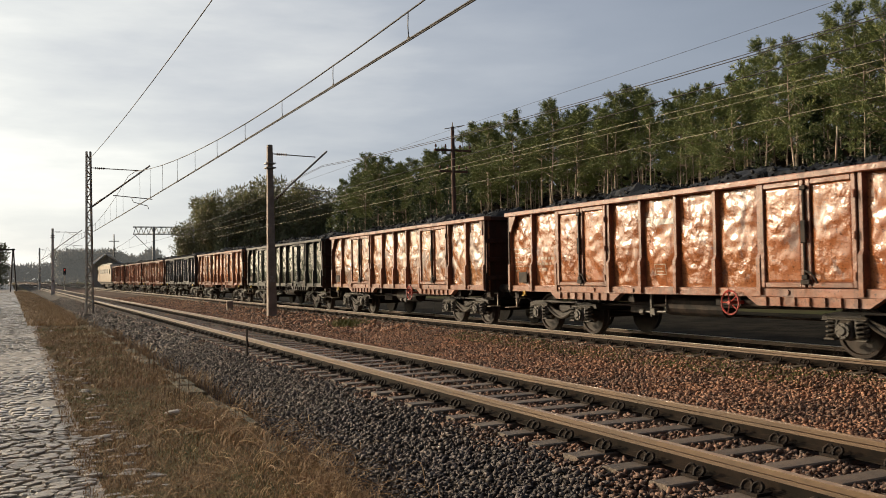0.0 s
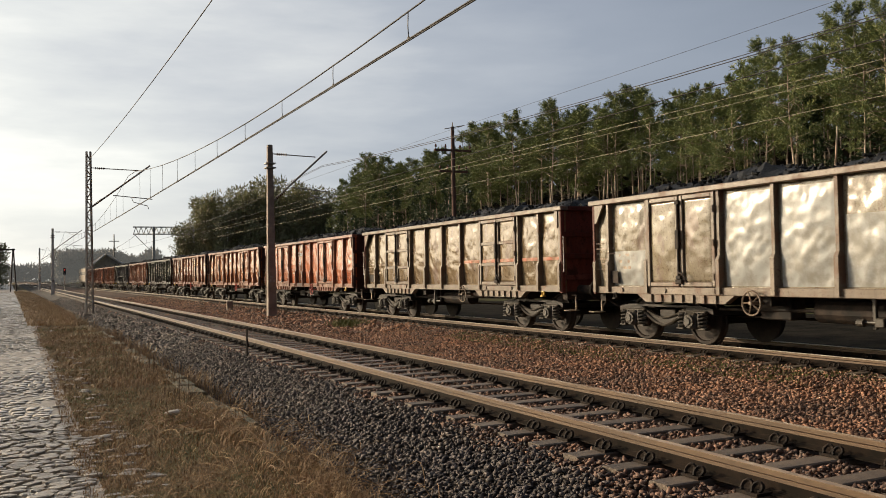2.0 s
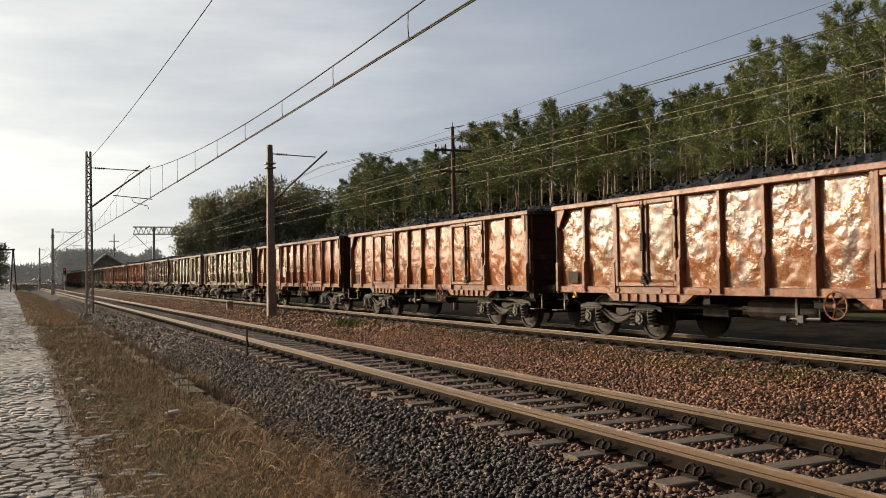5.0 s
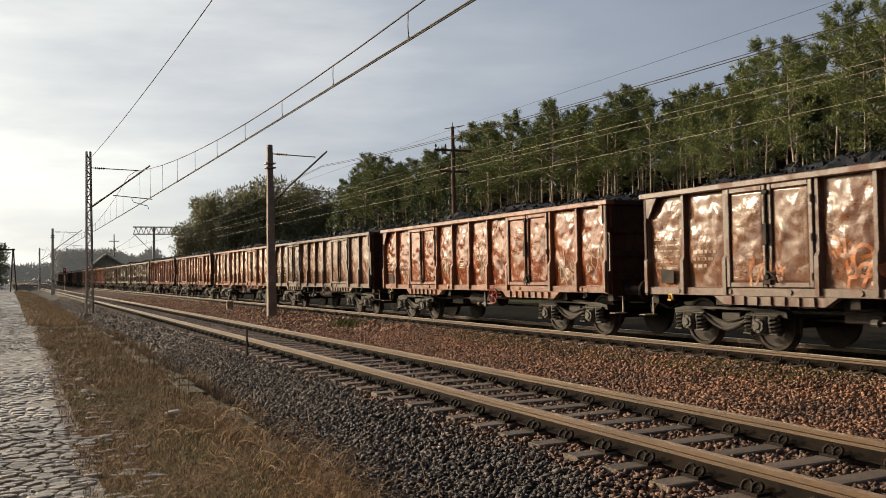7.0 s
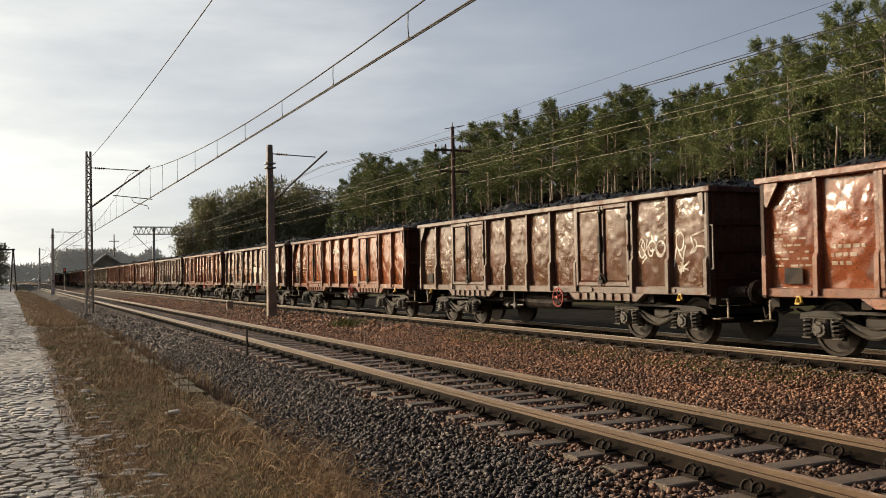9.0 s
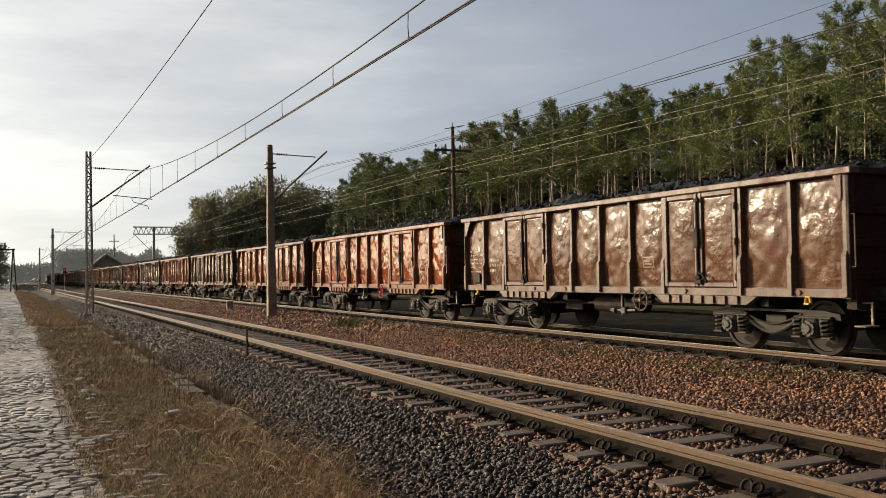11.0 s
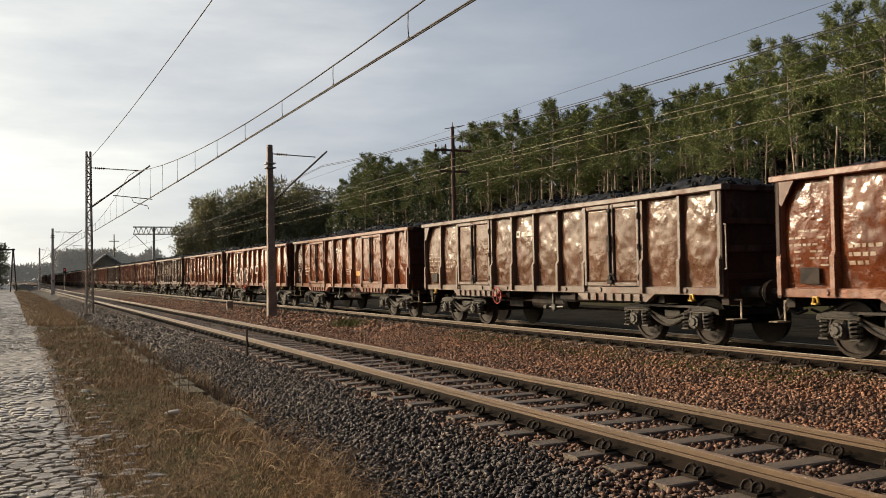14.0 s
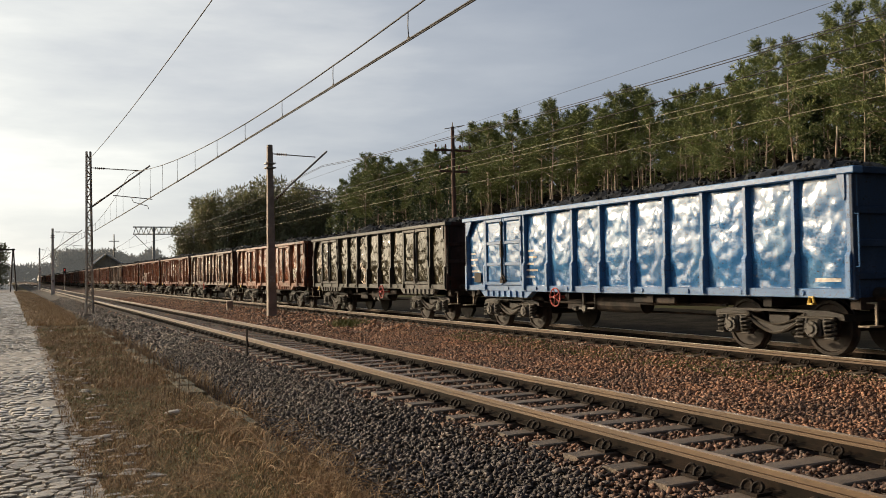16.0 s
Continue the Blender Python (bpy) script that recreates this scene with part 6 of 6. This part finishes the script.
def patch(bm, sheets, y0, y1, z0, z1, cell=0.08):
    """A painted rectangle that follows the sheet."""
    ny, nz = max(1, int(abs(y1 - y0) / cell)), max(1, int((z1 - z0) / cell))
    g = [[bm.verts.new((on_skin(sheets, y0 + (y1 - y0) * i / ny, z0 + (z1 - z0) * j / nz), y0 + (y1 - y0) * i / ny, z0 + (z1 - z0) * j / nz)) for i in range(ny + 1)] for j in range(nz + 1)]
    for a, b in zip(g, g[1:]):
        for i in range(ny):
            bm.faces.new((a[i], a[i + 1], b[i + 1], b[i]))


def stroke(bm, sheets, pts, w):
    """A brush stroke through (y, z) points that follows the sheet."""
    line = []
    for (a, b), (c, d) in zip(pts, pts[1:]):
        n = max(1, int(math.hypot(c - a, d - b) / 0.05))
        line += [(a + (c - a) * i / n, b + (d - b) * i / n) for i in range(n)]
    line.append(pts[-1])
    prev = None
    for i, (y, z) in enumerate(line):
        p, q = line[max(0, i - 1)], line[min(len(line) - 1, i + 1)]
        t = Vector((q[0] - p[0], q[1] - p[1]))
        t = t.normalized() if t.length > 1e-6 else Vector((1, 0))
        e = []
        for s in (-0.5, 0.5):
            yy, zz = y - t.y * w * s, z + t.x * w * s
            e.append(bm.verts.new((on_skin(sheets, yy, zz), yy, zz)))
        if prev:
            bm.faces.new((prev[0], prev[1], e[1], e[0]))
        prev = e


def ring(cy, cz, ry, rz, a0=0, a1=360, n=16):
    return [(cy + ry * math.cos(radians(a0 + (a1 - a0) * i / n)), cz + rz * math.sin(radians(a0 + (a1 - a0) * i / n))) for i in range(n + 1)]


def bay_mid(i, k=1):
    return list(bay_places(k))[i][2]


def decal(wagon, name, material, label, draw):
    bm = bmesh.new()
    draw(bm, skin(wagon))
    bm.faces.index_update()
    if name in ("number_marking", "white_marking", "spray_tag"):
        one = "spray_stroke" if name == "spray_tag" else "marking_bar"
        kind = label if name == "spray_tag" else "stencilled marking bar"
        left = set(bm.faces)
        while left:
            todo = [left.pop()]
            island = list(todo)
            while todo:
                f = todo.pop()
                near = {q for v in f.verts for q in v.link_faces} & left
                left -= near
                todo += near
                island += near
            island.sort(key=lambda f: f.index)
            verts = list(dict.fromkeys(v for f in island for v in f.verts))
            at = {v: i for i, v in enumerate(verts)}
            me = bpy.data.meshes.new(one)
            me.from_pydata([v.co for v in verts], [], [[at[v] for v in f.verts] for f in island])
            me.materials.append(material)
            part(one, me, None, wagon, kind)
        bm.free()
        return None
    me = bpy.data.meshes.new(name)
    bm.to_mesh(me); bm.free()
    me.materials.append(material)
    return part(name, me, None, wagon, label)


def words(wagon, text, y, z, size, material):
    """Lettering laid on the sheet."""
    cu = bpy.data.curves.new("lettering", "FONT")
    cu.body, cu.size, cu.resolution_u = text, size, 3
    tmp = bpy.data.objects.new("lettering", cu)
    scene.collection.objects.link(tmp)
    me = bpy.data.meshes.new_from_object(tmp.evaluated_get(bpy.context.evaluated_depsgraph_get()))
    bpy.data.objects.remove(tmp); bpy.data.curves.remove(cu)
    sheets = skin(wagon)
    for v in me.vertices:
        yy, zz = y - v.co.x, z + v.co.y
        v.co = (on_skin(sheets, yy, zz, 0.008), yy, zz)
    me.materials.clear(); me.materials.append(material)
    part("lettering", me, None, wagon, "pale stencilled letters")


PALE = mat("faded_lettering", (0.36, 0.28, 0.20), 0.5, vary=(0.22, 0.14, 0.09), scale=8, amount=0.5)
AMBER = mat("amber_label", (0.62, 0.30, 0.03), 0.45, vary=(0.4, 0.2, 0.04), scale=8)
STRIPE = mat("faded_red_stripe", (0.42, 0.12, 0.06), 0.5, vary=(0.3, 0.16, 0.09), scale=6)


def number_rows(k):
    r = random.Random(k + 50)
    w = WAGONS[k]
    y = bay_mid(0, k)

    def front(bm, s):
        for j in range(6):
            yy = y + 0.36
            z = 2.02 - j * 0.11
            while yy > y - 0.30:
                l = r.uniform(0.05, 0.16)
                if r.random() < 0.75:
                    patch(bm, s, yy, yy - l, z, z + 0.032)
                yy -= l + 0.035

    def second(bm, s):
        for j, zz in enumerate((1.74, 1.61, 1.48)):
            yy = bay_mid(1, k) + 0.33
            for q in range(5 - j):
                l = r.uniform(0.05, 0.13)
                patch(bm, s, yy, yy - l, zz, zz + 0.06)
                yy -= l + 0.04
    decal(w, "number_marking", PALE, "rows of faded stencilled marking bars", front)
    decal(w, "number_marking", PALE, "rows of faded stencilled marking bars", second)


def frame_label(k, i, z, dy=0.0):
    y = bay_mid(i, k) + dy

    def draw(bm, s):
        for a, b, c, d in ((0.17, -0.17, 0, 0.02), (0.17, -0.17, 0.2, 0.22), (0.17, 0.15, 0.02, 0.2), (-0.15, -0.17, 0.02, 0.2), (0.12, -0.1, 0.06, 0.085), (0.12, -0.06, 0.12, 0.145)):
            patch(bm, s, y + a, y + b, z + c, z + d)
    decal(WAGONS[k], "data_box", PALE, "small framed data box", draw)


def logo(k, i, z=2.32):
    y = bay_mid(i, k)

    def mark(bm, s):
        patch(bm, s, y + 0.44, y + 0.20, z, z + 0.05); patch(bm, s, y + 0.44, y + 0.20, z + 0.12, z + 0.17)
        patch(bm, s, y + 0.44, y + 0.37, z + 0.05, z + 0.12); patch(bm, s, y + 0.25, y + 0.20, z + 0.05, z + 0.12)
        patch(bm, s, y + 0.12, y - 0.40, z + 0.02, z + 0.13)
    decal(WAGONS[k], "company_mark", WHITE, "plain white company mark", mark)


def yellow_label(k, i, z=1.42):
    y = bay_mid(i, k)
    decal(WAGONS[k], "yellow_label", AMBER, "small amber label", lambda bm, s: patch(bm, s, y + 0.2, y - 0.2, z, z + 0.17))


for k in (5, 3, 2, 1, 0, -1, -2, -3, -4, -5, -6, -7, -8, -9, -10, -11, -12, -13, -14, -15, -16, -17, -18):
    number_rows(k)
for k in (2, 1, -3, -4, -5, -9, -11, -14, -16, -17, -18):
    logo(k, 4 if k != -18 else 5)
for k, i, z in ((2, 4, 1.35), (1, 3, 1.55), (-3, 6, 1.62), (-7, 4, 1.6), (-9, 5, 1.6), (-11, 5, 1.5), (-14, 4, 1.45), (-16, 5, 1.45), (-18, 6, 1.6), (-13, 6, 1.5), (-4, 4, 1.5)):
    frame_label(k, i, z)
for k, i in ((-4, 5), (-9, 6), (-14, 6), (-16, 6), (-8, 5)):
    yellow_label(k, i)
for k in (-3, -15, -1):
    words(WAGONS[k], "UIC", bay_mid(9) + 0.14, 1.88, 0.12, WHITE)


def big_letters(bm, s):
    y = bay_mid(2)
    stroke(bm, s, ring(y + 0.56, 1.36, 0.24, 0.24), 0.12)
    stroke(bm, s, [(y + 0.78, 1.40), (y + 0.76, 1.75), (y + 0.55, 1.95), (y + 0.36, 1.92)], 0.12)
    stroke(bm, s, ring(y - 0.44, 1.50, 0.30, 0.42, -50, 230), 0.12)
    y = bay_mid(3) + 0.1
    stroke(bm, s, [(y + 0.36, 1.12), (y + 0.34, 1.94)], 0.12)
    stroke(bm, s, [(y + 0.34, 1.90), (y - 0.18, 1.86), (y - 0.20, 1.60), (y + 0.30, 1.48), (y - 0.30, 1.12)], 0.10)
    y = bay_mid(4)
    stroke(bm, s, ring(y, 1.54, 0.40, 0.42), 0.12)
    y = bay_mid(5)
    stroke(bm, s, [(y + 0.30, 1.60), (y + 0.26, 1.96), (y - 0.42, 2.0)], 0.10)
    stroke(bm, s, [(y + 0.34, 1.62), (y - 0.34, 1.66)], 0.10)
    stroke(bm, s, [(y + 0.34, 1.10), (y, 1.40), (y - 0.40, 1.08)], 0.10)


decal(WAGONS[-15], "spray_letters", WHITE, "large white sprayed letters", big_letters)


def tag(seed, y, z, w, h, n, width):
    """A looping spray tag."""
    def draw(bm, s):
        r = random.Random(seed)
        for _ in range(n):
            cy, cz = y + r.uniform(-w, w) * 0.5, z + r.uniform(-h, h) * 0.5
            if r.random() < 0.5:
                stroke(bm, s, ring(cy, cz, r.uniform(0.08, 0.2), r.uniform(0.1, 0.25), r.uniform(0, 180), r.uniform(220, 480)), width)
            else:
                stroke(bm, s, [(cy + r.uniform(-0.2, 0.2), cz + r.uniform(-0.3, 0.3)) for _ in range(4)], width)
    return draw


for k, i, z, h, n, width, m in ((-10, 8, 1.75, 0.5, 7, 0.035, WHITE), (-10, 9, 1.75, 0.5, 7, 0.035, WHITE), (-18, 8, 1.5, 0.35, 12, 0.035, WHITE), (-7, 5, 1.55, 0.5, 6, 0.03, PALE), (-7, 8, 1.6, 0.6, 7, 0.04, PALE), (-7, 9, 1.7, 0.6, 5, 0.03, PALE), (-7, 3, 1.5, 0.4, 5, 0.03, PALE),
                                (-8, 3, 1.55, 0.5, 8, 0.06, ORANGE_TAG), (-8, 4, 1.55, 0.5, 9, 0.07, ORANGE_TAG), (-8, 2, 1.55, 0.4, 6, 0.05, ORANGE_TAG), (-8, 0, 1.4, 0.4, 5, 0.05, ORANGE_TAG), (-19, 0, 1.95, 0.5, 8, 0.04, PALE), (-19, 4, 1.5, 0.8, 9, 0.05, PALE), (-12, 8, 1.5, 0.4, 4, 0.03, PALE)):
    decal(WAGONS[k], "spray_tag", m, "looping spray-painted tag", tag(k * 31 + i, bay_mid(i, k), z, 0.7, h, n, width))


def washes(bm, s):
    for i, (z0, z1) in ((5, (1.1, 1.95)), (6, (1.1, 1.9)), (8, (1.1, 2.05))):
        y = bay_mid(i)
        patch(bm, s, y + 0.46, y - 0.46, z0, z1)


decal(WAGONS[-8], "spray_panel", WHITE, "broad fields of white spray paint", washes)
decal(WAGONS[-3], "spray_patch", WHITE, "white spray-painted splash", lambda bm, s: (patch(bm, s, bay_mid(3) + 0.45, bay_mid(3) - 0.1, 1.4, 1.9), stroke(bm, s, ring(bay_mid(3) - 0.2, 1.6, 0.25, 0.2), 0.07)))


def red_band(k):
    def draw(bm, s):
        for _, w, y in list(bay_places(k))[6:]:
            patch(bm, s, y + w / 2 - 0.07, y - w / 2 + 0.07, 1.72, 1.80)
    return draw


for k in (0, -2):
    decal(WAGONS[k], "red_stripe", STRIPE, "thin faded red stripe", red_band(k))


def blue_marks(bm, s):
    for y in (HALF - 0.56, HALF - 3.6):
        for j in range(5):
            patch(bm, s, y + 0.3, y + 0.3 - (0.5 if j % 2 else 0.34), 1.95 - j * 0.16, 2.0 - j * 0.16)
    patch(bm, s, -HALF + 0.9, -HALF + 0.4, 1.22, 1.28)


decal(WAGONS[-20], "white_marking", WHITE, "white stencilled marking bars", blue_marks)
BARE = mat("bare_bright_steel", (0.33, 0.335, 0.32), 0.28, 0.0, vary=(0.24, 0.23, 0.20), scale=4, bump=0.15, bump_scale=8)


def bare_sheet(i, z0, z1):
    _, w, y = list(bay_places(-1))[i]
    w = w / 2 - 0.10
    sheet = decal(WAGONS[-1], "bare_sheet", BARE, "bright bare metal showing on the sheet", lambda bm, s: patch(bm, s, y + w, y - w, z0, z1, 0.045))
    sheet.data.polygons.foreach_set("use_smooth", [True] * len(sheet.data.polygons))


for i, z0, z1 in ((1, 1.14, 1.85), (3, 1.14, 2.78), (4, 1.14, 2.78), (5, 1.14, 2.25), (8, 1.14, 1.85)):
    bare_sheet(i, z0, z1)


# ---- what moves ----
DRIFT = ((0, 1, 2, 3, 4, 6.5, 8, 9, 12.5, 13.5, 14, 15, 16), (0, 0.10, 0.08, 0, -0.17, -0.05, 0.05, 0.05, 0, -0.10, -0.16, -0.28, -0.37))


def along(t):
    return -8.2245 + 19.125 * t + 0.02207 * t * t + float(np.interp(t, DRIFT[0], DRIFT[1]))


def motions():
    times = [float(i) for i in range(17)]
    for thing, lead in TRAIN:
        walk(thing, [(t, pose(F_X + off(along(t) + lead), along(t) + lead, F_Z, 0, 0, heading(along(t) + lead))) for t in times])
    for a, wheels in WHEELS.items():
        rows = [(i / 30, pose(0, a, 0.46, -math.degrees((along(i / 30) - along(0)) / 0.46))) for i in range(481)]
        walk(wheels[0], rows)
        keys = wheels[0].animation_data
        for w in wheels[1:]:
            w.rotation_mode = "QUATERNION"
            w.animation_data_create()
            w.animation_data.action = keys.action
            w.animation_data.action_slot = keys.action_slot


motions()
